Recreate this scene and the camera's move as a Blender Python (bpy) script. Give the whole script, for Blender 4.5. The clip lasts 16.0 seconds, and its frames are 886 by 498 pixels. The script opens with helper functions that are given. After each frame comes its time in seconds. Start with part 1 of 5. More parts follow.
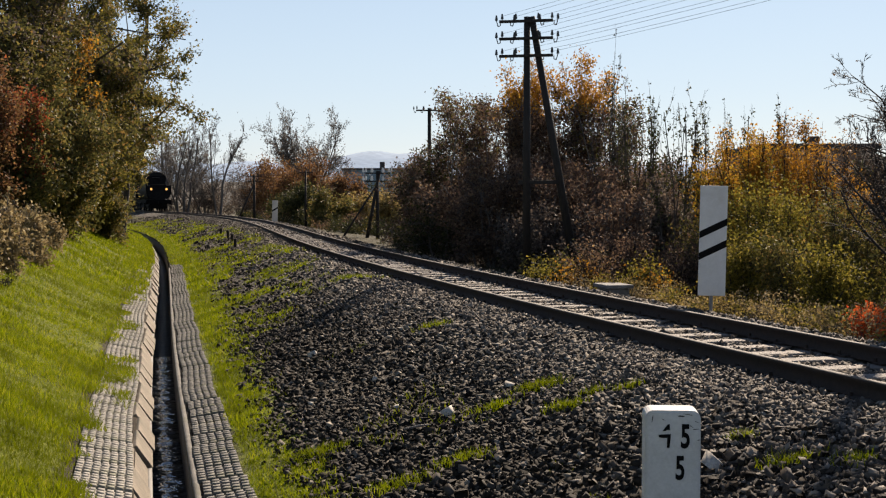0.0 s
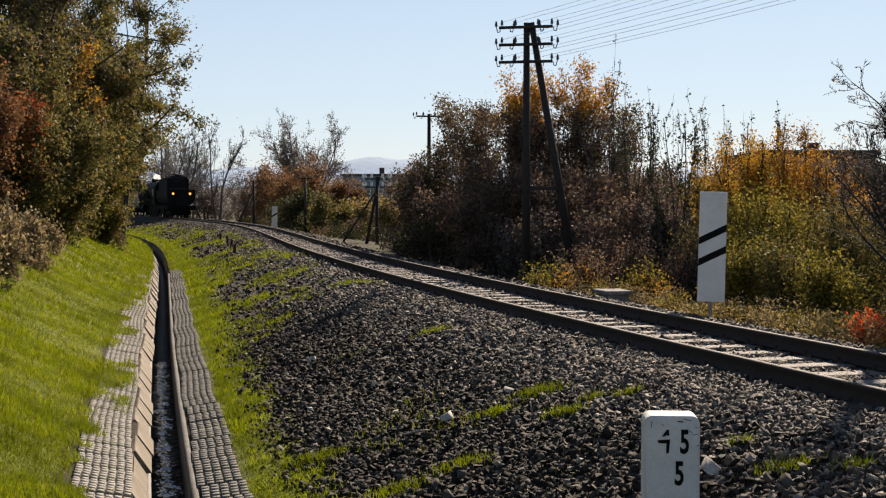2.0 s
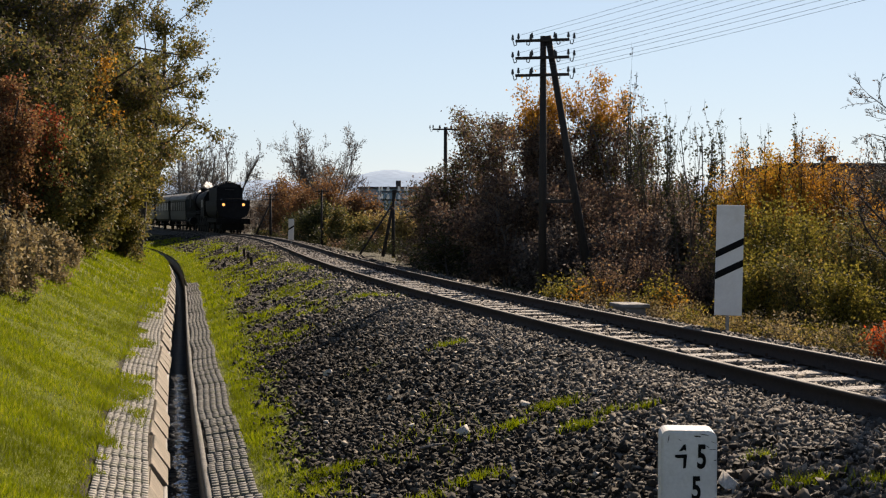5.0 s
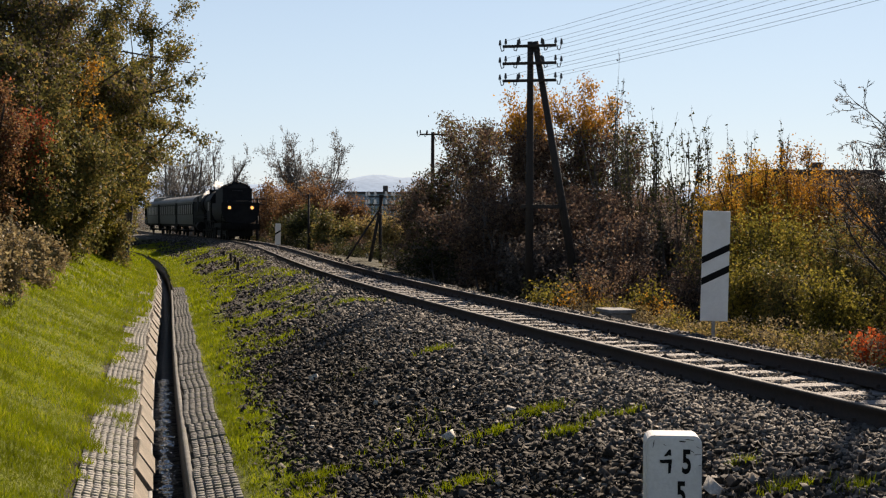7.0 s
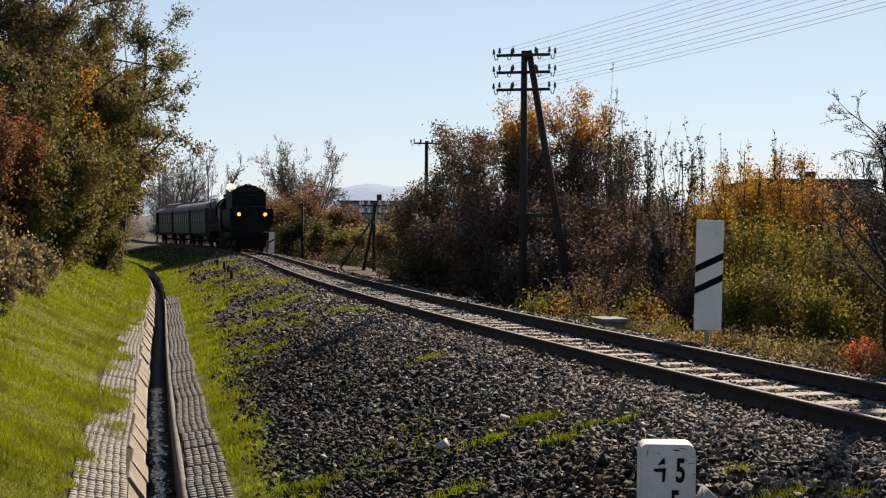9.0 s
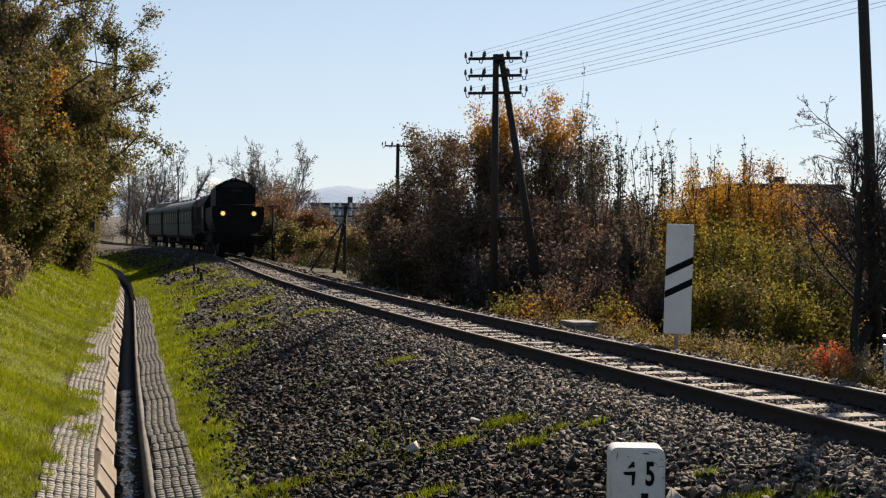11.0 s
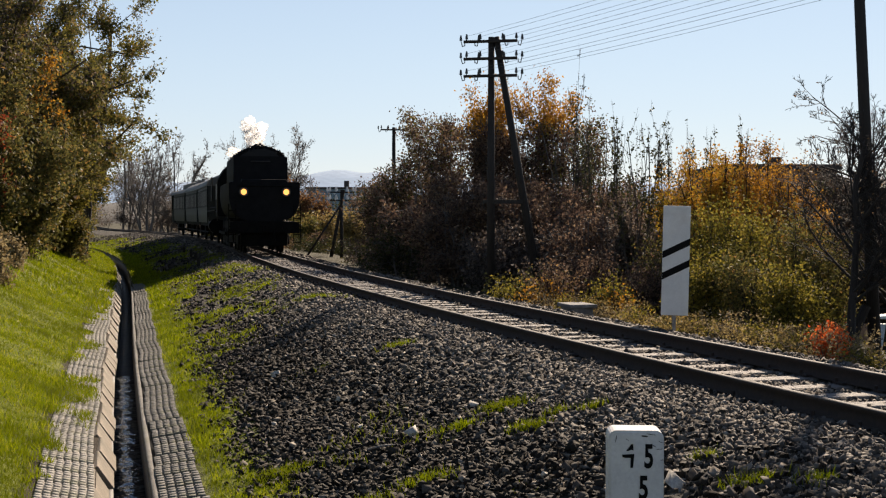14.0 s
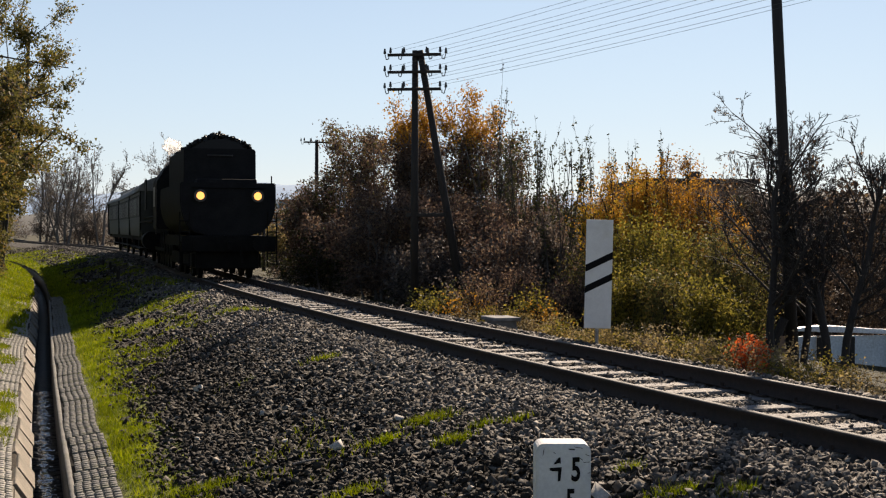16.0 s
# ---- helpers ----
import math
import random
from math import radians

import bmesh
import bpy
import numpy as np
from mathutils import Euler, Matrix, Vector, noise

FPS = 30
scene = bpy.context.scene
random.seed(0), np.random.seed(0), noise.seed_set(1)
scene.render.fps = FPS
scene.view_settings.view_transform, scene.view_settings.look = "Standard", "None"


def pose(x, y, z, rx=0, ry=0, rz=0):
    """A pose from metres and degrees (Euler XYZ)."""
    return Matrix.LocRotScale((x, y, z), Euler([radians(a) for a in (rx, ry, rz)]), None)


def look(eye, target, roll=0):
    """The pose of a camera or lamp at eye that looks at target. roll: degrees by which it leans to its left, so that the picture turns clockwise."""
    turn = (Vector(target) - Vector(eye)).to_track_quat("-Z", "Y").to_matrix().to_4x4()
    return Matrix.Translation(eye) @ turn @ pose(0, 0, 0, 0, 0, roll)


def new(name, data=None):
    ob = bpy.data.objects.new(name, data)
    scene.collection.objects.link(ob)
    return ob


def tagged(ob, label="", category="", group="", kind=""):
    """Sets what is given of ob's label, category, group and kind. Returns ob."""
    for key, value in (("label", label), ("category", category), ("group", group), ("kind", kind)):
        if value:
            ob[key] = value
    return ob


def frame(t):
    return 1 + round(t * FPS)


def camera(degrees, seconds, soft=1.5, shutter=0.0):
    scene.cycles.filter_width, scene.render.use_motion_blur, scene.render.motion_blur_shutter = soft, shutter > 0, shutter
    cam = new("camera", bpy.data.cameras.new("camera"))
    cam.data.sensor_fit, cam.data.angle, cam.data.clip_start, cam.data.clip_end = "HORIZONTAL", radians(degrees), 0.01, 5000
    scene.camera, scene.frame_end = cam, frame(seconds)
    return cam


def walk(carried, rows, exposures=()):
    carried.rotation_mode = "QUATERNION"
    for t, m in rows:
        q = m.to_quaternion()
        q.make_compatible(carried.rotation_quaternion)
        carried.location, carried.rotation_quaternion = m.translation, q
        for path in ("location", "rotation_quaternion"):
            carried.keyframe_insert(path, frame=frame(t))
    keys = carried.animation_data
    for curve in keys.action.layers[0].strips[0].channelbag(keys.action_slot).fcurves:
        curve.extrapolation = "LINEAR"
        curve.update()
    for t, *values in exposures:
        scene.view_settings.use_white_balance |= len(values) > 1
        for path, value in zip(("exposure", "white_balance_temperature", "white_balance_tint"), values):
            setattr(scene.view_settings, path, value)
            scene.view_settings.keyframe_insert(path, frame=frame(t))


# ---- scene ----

LENS, EYE = 36.2, 1.47
cam = camera(LENS, 16.0, soft=1.2)
# seconds, its sway in x and z, and the camera's tilt, lean and turn in degrees; it is held by somebody who stands
PATH = [
    (0.0, 0.0000, -0.0000, 87.852, -0.000, 0.000), (0.5, 0.0022, -0.0031, 88.061, -0.022, 0.017), (1.0, 0.0014, -0.0029, 88.175, -0.054, -0.019),
    (1.5, 0.0004, -0.0017, 88.159, -0.050, -0.026), (2.0, 0.0009, -0.0053, 88.103, -0.087, -0.018), (2.5, 0.0001, -0.0011, 88.056, -0.121, 0.079),
    (3.0, -0.0047, -0.0031, 88.050, -0.241, 0.293), (3.5, -0.0009, 0.0014, 88.058, -0.186, 0.618), (4.0, 0.0004, 0.0007, 88.170, -0.128, 0.834),
    (4.5, -0.0052, 0.0004, 88.393, -0.101, 0.823), (5.0, 0.0009, 0.0005, 88.644, -0.123, 0.675), (7.5, 0.0075, -0.0051, 88.935, -0.301, 0.084),
    (8.0, 0.0058, -0.0071, 89.057, -0.273, 0.067), (8.5, 0.0066, -0.0068, 89.154, -0.292, 0.002), (9.0, 0.0053, -0.0040, 89.241, -0.351, -0.136),
    (11.5, 0.0024, -0.0038, 89.374, -0.550, -1.595), (12.0, 0.0057, -0.0035, 89.260, -0.441, -1.700), (12.5, 0.0015, -0.0035, 89.189, -0.438, -1.654),
    (13.0, 0.0021, -0.0038, 89.088, -0.356, -1.489), (13.5, 0.0066, 0.0006, 88.911, -0.245, -1.331), (14.0, 0.0002, 0.0045, 88.664, -0.140, -1.508),
    (14.5, -0.0107, 0.0079, 88.621, -0.136, -1.920), (15.0, -0.0155, 0.0024, 88.897, -0.121, -2.410), (15.5, -0.0138, 0.0031, 89.190, -0.104, -3.268),
    (16.0, -0.0338, 0.0118, 89.217, -0.277, -4.791),
]
walk(cam, [(t, pose(dx, 0, EYE + dz, rx, ry, rz)) for t, dx, dz, rx, ry, rz in PATH], [(0.0, 0.89, 6750, 16), (16.0, 0.89, 6750, 16)])

# ---- light ----
SUN_AZ, SUN_EL = 19.5, 26.5
world = bpy.data.worlds.new("sky")
scene.world = world
world.use_nodes = True
wn = world.node_tree
sky = wn.nodes.new("ShaderNodeTexSky")
sky.sky_type, sky.sun_disc = "NISHITA", False
sky.sun_elevation, sky.sun_rotation = radians(SUN_EL), radians(SUN_AZ)
sky.air_density, sky.dust_density, sky.ozone_density = 1.0, 0.05, 1.2
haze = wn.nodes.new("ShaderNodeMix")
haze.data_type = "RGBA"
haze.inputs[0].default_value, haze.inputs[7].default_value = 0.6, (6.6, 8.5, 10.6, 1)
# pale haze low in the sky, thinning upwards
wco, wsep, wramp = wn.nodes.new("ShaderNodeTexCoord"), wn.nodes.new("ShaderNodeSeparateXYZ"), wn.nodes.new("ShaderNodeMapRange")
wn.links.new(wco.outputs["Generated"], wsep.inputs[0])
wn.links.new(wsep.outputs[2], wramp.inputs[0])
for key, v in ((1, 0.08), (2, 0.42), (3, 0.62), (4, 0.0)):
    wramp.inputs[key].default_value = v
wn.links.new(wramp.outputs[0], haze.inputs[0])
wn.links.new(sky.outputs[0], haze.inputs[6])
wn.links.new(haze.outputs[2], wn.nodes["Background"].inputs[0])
wn.nodes["Background"].inputs[1].default_value = 0.05
sun = new("sun", bpy.data.lights.new("sun", "SUN"))
sun.data.energy, sun.data.angle, sun.data.color = 5.0, radians(0.6), (1.0, 0.87, 0.68)
sx, sy, sz = math.sin(radians(SUN_AZ)) * math.cos(radians(SUN_EL)), math.cos(radians(SUN_AZ)) * math.cos(radians(SUN_EL)), math.sin(radians(SUN_EL))
sun.matrix_world = look((sx * 100, sy * 100, sz * 100), (0, 0, 0))


# ---- materials ----
def nodes_of(name):
    m = bpy.data.materials.new(name)
    m.use_nodes = True
    return m, m.node_tree, m.node_tree.nodes["Principled BSDF"]


def ramp(tree, colours, fac, smooth=True):
    r = tree.nodes.new("ShaderNodeValToRGB")
    els = r.color_ramp.elements
    while len(els) < len(colours):
        els.new(0.5)
    for i, (p, c) in enumerate(colours):
        els[i].position, els[i].color = p, (*c, 1)
    if not smooth:
        r.color_ramp.interpolation = "CONSTANT"
    tree.links.new(fac, r.inputs[0])
    return r.outputs[0]


def noise_of(tree, scale, detail=6, rough=0.6, stretch=(1, 1, 1), source="Object"):
    co, mp, nz = tree.nodes.new("ShaderNodeTexCoord"), tree.nodes.new("ShaderNodeMapping"), tree.nodes.new("ShaderNodeTexNoise")
    mp.inputs["Scale"].default_value = stretch
    tree.links.new(co.outputs[source], mp.inputs[0])
    tree.links.new(mp.outputs[0], nz.inputs["Vector"])
    nz.inputs["Scale"].default_value, nz.inputs["Detail"].default_value, nz.inputs["Roughness"].default_value = scale, detail, rough
    return nz.outputs[0]


def mix(tree, a, b, fac, how="MIX"):
    n = tree.nodes.new("ShaderNodeMix")
    n.data_type, n.blend_type = "RGBA", how
    for key, v in ((0, fac), (6, a), (7, b)):
        if isinstance(v, (int, float)):
            n.inputs[key].default_value = v
        elif isinstance(v, tuple):
            n.inputs[key].default_value = (*v, 1)
        else:
            tree.links.new(v, n.inputs[key])
    return n.outputs[2]


def bump(tree, bsdf, height, strength, distance=0.01):
    b = tree.nodes.new("ShaderNodeBump")
    b.inputs["Strength"].default_value, b.inputs["Distance"].default_value = strength, distance
    tree.links.new(height, b.inputs["Height"])
    tree.links.new(b.outputs[0], bsdf.inputs["Normal"])


def surface(name, lo, hi, scale=8.0, rough=0.8, metal=0.0, relief=0.3, grain=60.0, stretch=(1, 1, 1), stain=None, depth=0.01, speck=0.6):
    """Two colours mixed by a coarse noise, a fine grain over them, and relief."""
    m, tree, bsdf = nodes_of(name)
    coarse, fine = noise_of(tree, scale, stretch=stretch), noise_of(tree, grain, 4, stretch=stretch)
    col = ramp(tree, [(0.32, lo), (0.68, hi)], coarse)
    col = mix(tree, col, ramp(tree, [(0.3, (0.55, 0.55, 0.55)), (0.7, (1.25, 1.25, 1.25))], fine), speck, "MULTIPLY")
    if stain:
        col = mix(tree, col, stain, ramp(tree, [(0.52, (0, 0, 0)), (0.7, (1, 1, 1))], noise_of(tree, scale * 0.37, 5)))
    tree.links.new(col, bsdf.inputs["Base Color"])
    bsdf.inputs["Roughness"].default_value, bsdf.inputs["Metallic"].default_value = rough, metal
    if relief:
        bump(tree, bsdf, fine, relief, depth)
    return m


def islands(name, colours, rough=0.7, through_light=0.0, patch=None):
    """A colour for each loose piece of a mesh; leaves let some light through."""
    m, tree, bsdf = nodes_of(name)
    geo = tree.nodes.new("ShaderNodeNewGeometry")
    col = ramp(tree, colours, geo.outputs["Random Per Island"])
    if patch:
        col = mix(tree, col, patch[0], ramp(tree, [(0.45, (0, 0, 0)), (0.6, (1, 1, 1))], noise_of(tree, patch[1], 4)))
    tree.links.new(col, bsdf.inputs["Base Color"])
    bsdf.inputs["Roughness"].default_value = rough
    bsdf.inputs["Specular IOR Level"].default_value = 0.2
    if through_light:
        tl, add = tree.nodes.new("ShaderNodeBsdfTranslucent"), tree.nodes.new("ShaderNodeMixShader")
        tree.links.new(col, tl.inputs["Color"])
        add.inputs[0].default_value = through_light
        tree.links.new(bsdf.outputs[0], add.inputs[1])
        tree.links.new(tl.outputs[0], add.inputs[2])
        tree.links.new(add.outputs[0], tree.nodes["Material Output"].inputs["Surface"])
    return m


def glow(name, colour, strength):
    m, tree, bsdf = nodes_of(name)
    bsdf.inputs["Base Color"].default_value = (*colour, 1)
    bsdf.inputs["Emission Color"].default_value = (*colour, 1)
    bsdf.inputs["Emission Strength"].default_value = strength
    return m


BALLAST = islands("ballast_stone", [(0.0, (0.04, 0.036, 0.032)), (0.45, (0.096, 0.084, 0.0736)), (0.8, (0.16, 0.14, 0.12)), (1.0, (0.288, 0.256, 0.216))], 0.9)
# dirt and the backlit slope's shade both go into these dark colours
SLAG = islands("dirty_shaded_stone", [(0.0, (0.0096, 0.0084, 0.0072)), (0.6, (0.032, 0.0272, 0.0224)), (0.93, (0.072, 0.0616, 0.0496)), (1.0, (0.208, 0.184, 0.152))], 0.92)
RAIL = surface("rusty_rail_steel", (0.018, 0.012, 0.009), (0.04, 0.024, 0.017), 20, 0.9, 0, 0.3, 180)
HEAD = surface("worn_rail_head", (0.06, 0.05, 0.042), (0.13, 0.112, 0.096), 9, 0.85, 0.0, 0.05, 200)
SLEEPER = surface("weathered_sleeper", (0.16, 0.136, 0.12), (0.288, 0.256, 0.232), 5, 0.85, 0, 0.6, 50, (1, 8, 1))
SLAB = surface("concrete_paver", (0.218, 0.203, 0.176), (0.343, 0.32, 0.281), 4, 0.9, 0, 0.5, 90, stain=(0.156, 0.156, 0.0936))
# same concrete in darker, greyer colours, for the right lane and the lip
SLAB_DARKER = surface("darker_concrete_paver", (0.11, 0.105, 0.095), (0.2, 0.19, 0.17), 4, 0.95, 0, 0.5, 90, stain=(0.1, 0.1, 0.06))
# deep shade inside the ditch, put into the concrete's dark colour
DITCH_SHADE = surface("shade_painted_ditch_concrete", (0.02, 0.018, 0.012), (0.06, 0.05, 0.035), 3, 0.7, 0, 0.5, 40)
CONCRETE = surface("ditch_concrete", (0.18, 0.145, 0.105), (0.27, 0.222, 0.165), 3, 0.9, 0, 0.5, 60, stain=(0.109, 0.0936, 0.0624))
WATER, wt, wb = nodes_of("ditch_water")
wb.inputs["Base Color"].default_value, wb.inputs["Roughness"].default_value = (0.02, 0.025, 0.03, 1), 0.06
wb.inputs["Specular IOR Level"].default_value, wb.inputs["IOR"].default_value = 1.0, 2.2
bump(wt, wb, noise_of(wt, 3.6, 3, 0.5), 0.7, 0.35)
GRASS = islands("grass_blade", [(0.0, (0.08, 0.108, 0.003)), (0.5, (0.185, 0.235, 0.003)), (0.88, (0.28, 0.305, 0.005)), (1.0, (0.38, 0.35, 0.04))], 0.6, 0.5, ((0.11, 0.135, 0.003), 0.9))
WOOD_POLE = surface("tarred_wood", (0.009, 0.007, 0.006), (0.024, 0.018, 0.014), 6, 0.8, 0, 0.6, 30, (6, 6, 0.5))
WHITE_PAINT = surface("white_paint", (0.62, 0.6, 0.57), (0.74, 0.72, 0.69), 3, 0.6, 0, 0.03, 40, stain=(0.58, 0.54, 0.47), speck=0.12)
BLACK_PAINT = surface("black_paint", (0.003, 0.003, 0.003), (0.007, 0.007, 0.007), 10, 0.9, 0, 0.05)
BLACK_PAINT.node_tree.nodes["Principled BSDF"].inputs["Specular IOR Level"].default_value = 0.2
GREY_CONCRETE = surface("old_grey_concrete", (0.1, 0.1, 0.1), (0.2, 0.2, 0.2), 5, 0.9, 0, 0.4, 60, stain=(0.06, 0.06, 0.055))
STEEL_GREY = surface("galvanised_post", (0.2, 0.2, 0.2), (0.3, 0.3, 0.29), 12, 0.5, 0.7, 0.1)
LOCO_BLACK = surface("sooty_black_steel", (0.005, 0.005, 0.006), (0.012, 0.0115, 0.012), 2.5, 0.75, 0, 0.15, 20)
LOCO_FRAME = surface("oily_dark_frame", (0.003, 0.003, 0.003), (0.009, 0.008, 0.007), 4, 0.85, 0, 0.3, 30)
for dull in (LOCO_BLACK, LOCO_FRAME):
    dull.node_tree.nodes["Principled BSDF"].inputs["Specular IOR Level"].default_value = 0.15
COAL = islands("coal", [(0.0, (0.006, 0.006, 0.006)), (1.0, (0.018, 0.018, 0.019))], 0.6)
LAMP = glow("lit_lamp_lens", (1.0, 0.42, 0.1), 1.0)
CHROME = surface("lamp_ring", (0.06, 0.055, 0.05), (0.1, 0.09, 0.08), 10, 0.5, 0.8, 0.05)
PORCELAIN = surface("white_porcelain", (0.7, 0.69, 0.66), (0.8, 0.79, 0.76), 20, 0.3, 0, 0, speck=0.1)
COACH_GREEN = surface("olive_green_coach_paint", (0.022, 0.024, 0.02), (0.036, 0.038, 0.032), 1.5, 0.65, 0, 0.05, 20)
COACH_ROOF = surface("grey_coach_roof", (0.1, 0.1, 0.095), (0.16, 0.16, 0.15), 2, 0.7, 0, 0.1, 20)
GLASS_DARK, gt, gb = nodes_of("coach_window_glass")
gb.inputs["Base Color"].default_value, gb.inputs["Roughness"].default_value = (0.008, 0.01, 0.012, 1), 0.35
gb.inputs["Specular IOR Level"].default_value = 0.25
INSULATOR = surface("dark_glass_insulator", (0.015, 0.015, 0.014), (0.04, 0.04, 0.038), 20, 0.5, 0, 0)
WIRE = surface("line_wire", (0.06, 0.06, 0.06), (0.1, 0.1, 0.1), 10, 0.5, 0.6, 0)
BARK = surface("dark_bark", (0.03, 0.024, 0.02), (0.075, 0.06, 0.05), 6, 0.9, 0, 0.6, 40, (3, 3, 0.6))
BARK_BLACK = surface("blackish_bark", (0.014, 0.012, 0.011), (0.036, 0.03, 0.027), 6, 0.9, 0, 0.6, 40, (3, 3, 0.6))
BARK_GREY = surface("grey_bark", (0.08, 0.07, 0.062), (0.16, 0.145, 0.13), 6, 0.9, 0, 0.6, 40, (3, 3, 0.6))
LEAF_OLIVE = islands("olive_autumn_leaf", [(0.0, (0.047, 0.05, 0.017)), (0.45, (0.113, 0.106, 0.031)), (0.8, (0.192, 0.16, 0.047)), (1.0, (0.27, 0.158, 0.05))], 0.65, 0.45)
LEAF_GREEN = islands("yellow_green_leaf", [(0.0, (0.066, 0.063, 0.012)), (0.5, (0.15, 0.132, 0.02)), (1.0, (0.29, 0.225, 0.045))], 0.7, 0.55)
LEAF_RUST = islands("rusty_leaf", [(0.0, (0.075, 0.048, 0.036)), (0.5, (0.15, 0.095, 0.062)), (0.85, (0.22, 0.145, 0.08)), (1.0, (0.32, 0.2, 0.08))], 0.7, 0.45)
LEAF_ORANGE = islands("orange_leaf", [(0.0, (0.25, 0.11, 0.016)), (0.5, (0.4, 0.19, 0.022)), (1.0, (0.52, 0.29, 0.04))], 0.7, 0.48)
LEAF_RED = islands("red_leaf", [(0.0, (0.45, 0.07, 0.02)), (0.6, (0.7, 0.15, 0.035)), (1.0, (0.8, 0.26, 0.08))], 0.7, 0.6)
LEAF_GOLD = islands("golden_leaf", [(0.0, (0.25, 0.15, 0.012)), (0.5, (0.36, 0.235, 0.022)), (1.0, (0.48, 0.34, 0.05))], 0.7, 0.48)
LEAF_MAROON = islands("dark_red_leaf", [(0.0, (0.12, 0.025, 0.015)), (0.6, (0.26, 0.055, 0.025)), (1.0, (0.4, 0.12, 0.04))], 0.7, 0.5)
LEAF_GREYBROWN = islands("faded_grey_brown_leaf", [(0.0, (0.045, 0.036, 0.032)), (0.5, (0.1, 0.08, 0.068)), (0.85, (0.17, 0.135, 0.11)), (1.0, (0.27, 0.21, 0.155))], 0.7, 0.4)
LEAF_AUTUMN = islands("rust_orange_leaf", [(0.0, (0.085, 0.045, 0.026)), (0.5, (0.17, 0.085, 0.04)), (0.85, (0.23, 0.125, 0.05)), (1.0, (0.3, 0.19, 0.075))], 0.7, 0.5)
LEAF_STRAW = islands("straw_yellow_leaf", [(0.0, (0.16, 0.11, 0.04)), (0.6, (0.3, 0.22, 0.08)), (1.0, (0.42, 0.32, 0.13))], 0.7, 0.45)
LEAF_BROWN = islands("dull_brown_leaf", [(0.0, (0.05, 0.033, 0.027)), (0.5, (0.115, 0.074, 0.056)), (0.85, (0.185, 0.125, 0.085)), (1.0, (0.29, 0.2, 0.12))], 0.7, 0.42)
LEAF_UMBER = islands("umber_leaf", [(0.0, (0.022, 0.017, 0.014)), (0.6, (0.055, 0.04, 0.03)), (1.0, (0.12, 0.085, 0.055))], 0.7, 0.35)
LEAF_DARK = islands("dark_green_leaf", [(0.0, (0.02, 0.025, 0.01)), (0.7, (0.05, 0.055, 0.02)), (1.0, (0.11, 0.095, 0.03))], 0.7, 0.35)
STRAW = islands("dry_straw", [(0.0, (0.15, 0.105, 0.05)), (0.6, (0.3, 0.225, 0.11)), (1.0, (0.46, 0.37, 0.2))], 0.7, 0.35)
STEAM, st, sb = nodes_of("white_steam")
sb.inputs["Base Color"].default_value, sb.inputs["Roughness"].default_value = (0.95, 0.95, 0.95, 1), 1.0


def ground_material():
    m, tree, bsdf = nodes_of("embankment_ground")
    att = tree.nodes.new("ShaderNodeAttribute")
    att.attribute_name = "kind"
    sep = tree.nodes.new("ShaderNodeSeparateColor")
    tree.links.new(att.outputs["Color"], sep.inputs[0])
    rough_n, mid, fine = noise_of(tree, 0.5, 6, 0.65), noise_of(tree, 3.0, 6, 0.7), noise_of(tree, 26, 4, 0.7)
    stones = ramp(tree, [(0.3, (0.028, 0.0248, 0.0216)), (0.55, (0.08, 0.0704, 0.0616)), (0.72, (0.192, 0.168, 0.144))], fine)
    dirt = ramp(tree, [(0.3, (0.016, 0.012, 0.008)), (0.7, (0.056, 0.04, 0.024))], mid)
    grass = ramp(tree, [(0.28, (0.045, 0.054, 0.004)), (0.5, (0.125, 0.15, 0.005)), (0.75, (0.2, 0.21, 0.009))], mid)
    litter = ramp(tree, [(0.3, (0.0225, 0.021, 0.0105)), (0.7, (0.075, 0.0638, 0.0263))], mid)

    def patchy(fac, src, width=0.3):
        add = tree.nodes.new("ShaderNodeMath")
        add.operation = "MULTIPLY_ADD"
        tree.links.new(src, add.inputs[0])
        add.inputs[1].default_value = 0.9
        sub = tree.nodes.new("ShaderNodeMath")
        sub.operation = "SUBTRACT"
        tree.links.new(fac, sub.inputs[0])
        sub.inputs[1].default_value = 0.45
        tree.links.new(sub.outputs[0], add.inputs[2])
        return ramp(tree, [(0.5 - width / 2, (0, 0, 0)), (0.5 + width / 2, (1, 1, 1))], add.outputs[0])
    col = mix(tree, litter, dirt, patchy(sep.outputs[2], rough_n))
    col = mix(tree, col, grass, patchy(sep.outputs[1], mid))
    col = mix(tree, col, stones, patchy(sep.outputs[0], mid))
    tiny = noise_of(tree, 75, 5, 0.75)
    col = mix(tree, col, ramp(tree, [(0.3, (0.35, 0.35, 0.33)), (0.68, (1.45, 1.45, 1.4))], tiny), 0.75, "MULTIPLY")
    tree.links.new(col, bsdf.inputs["Base Color"])
    bsdf.inputs["Roughness"].default_value = 0.95
    bsdf.inputs["Specular IOR Level"].default_value = 0.15
    bump(tree, bsdf, fine, 0.9, 0.05)
    return m


GROUND = ground_material()


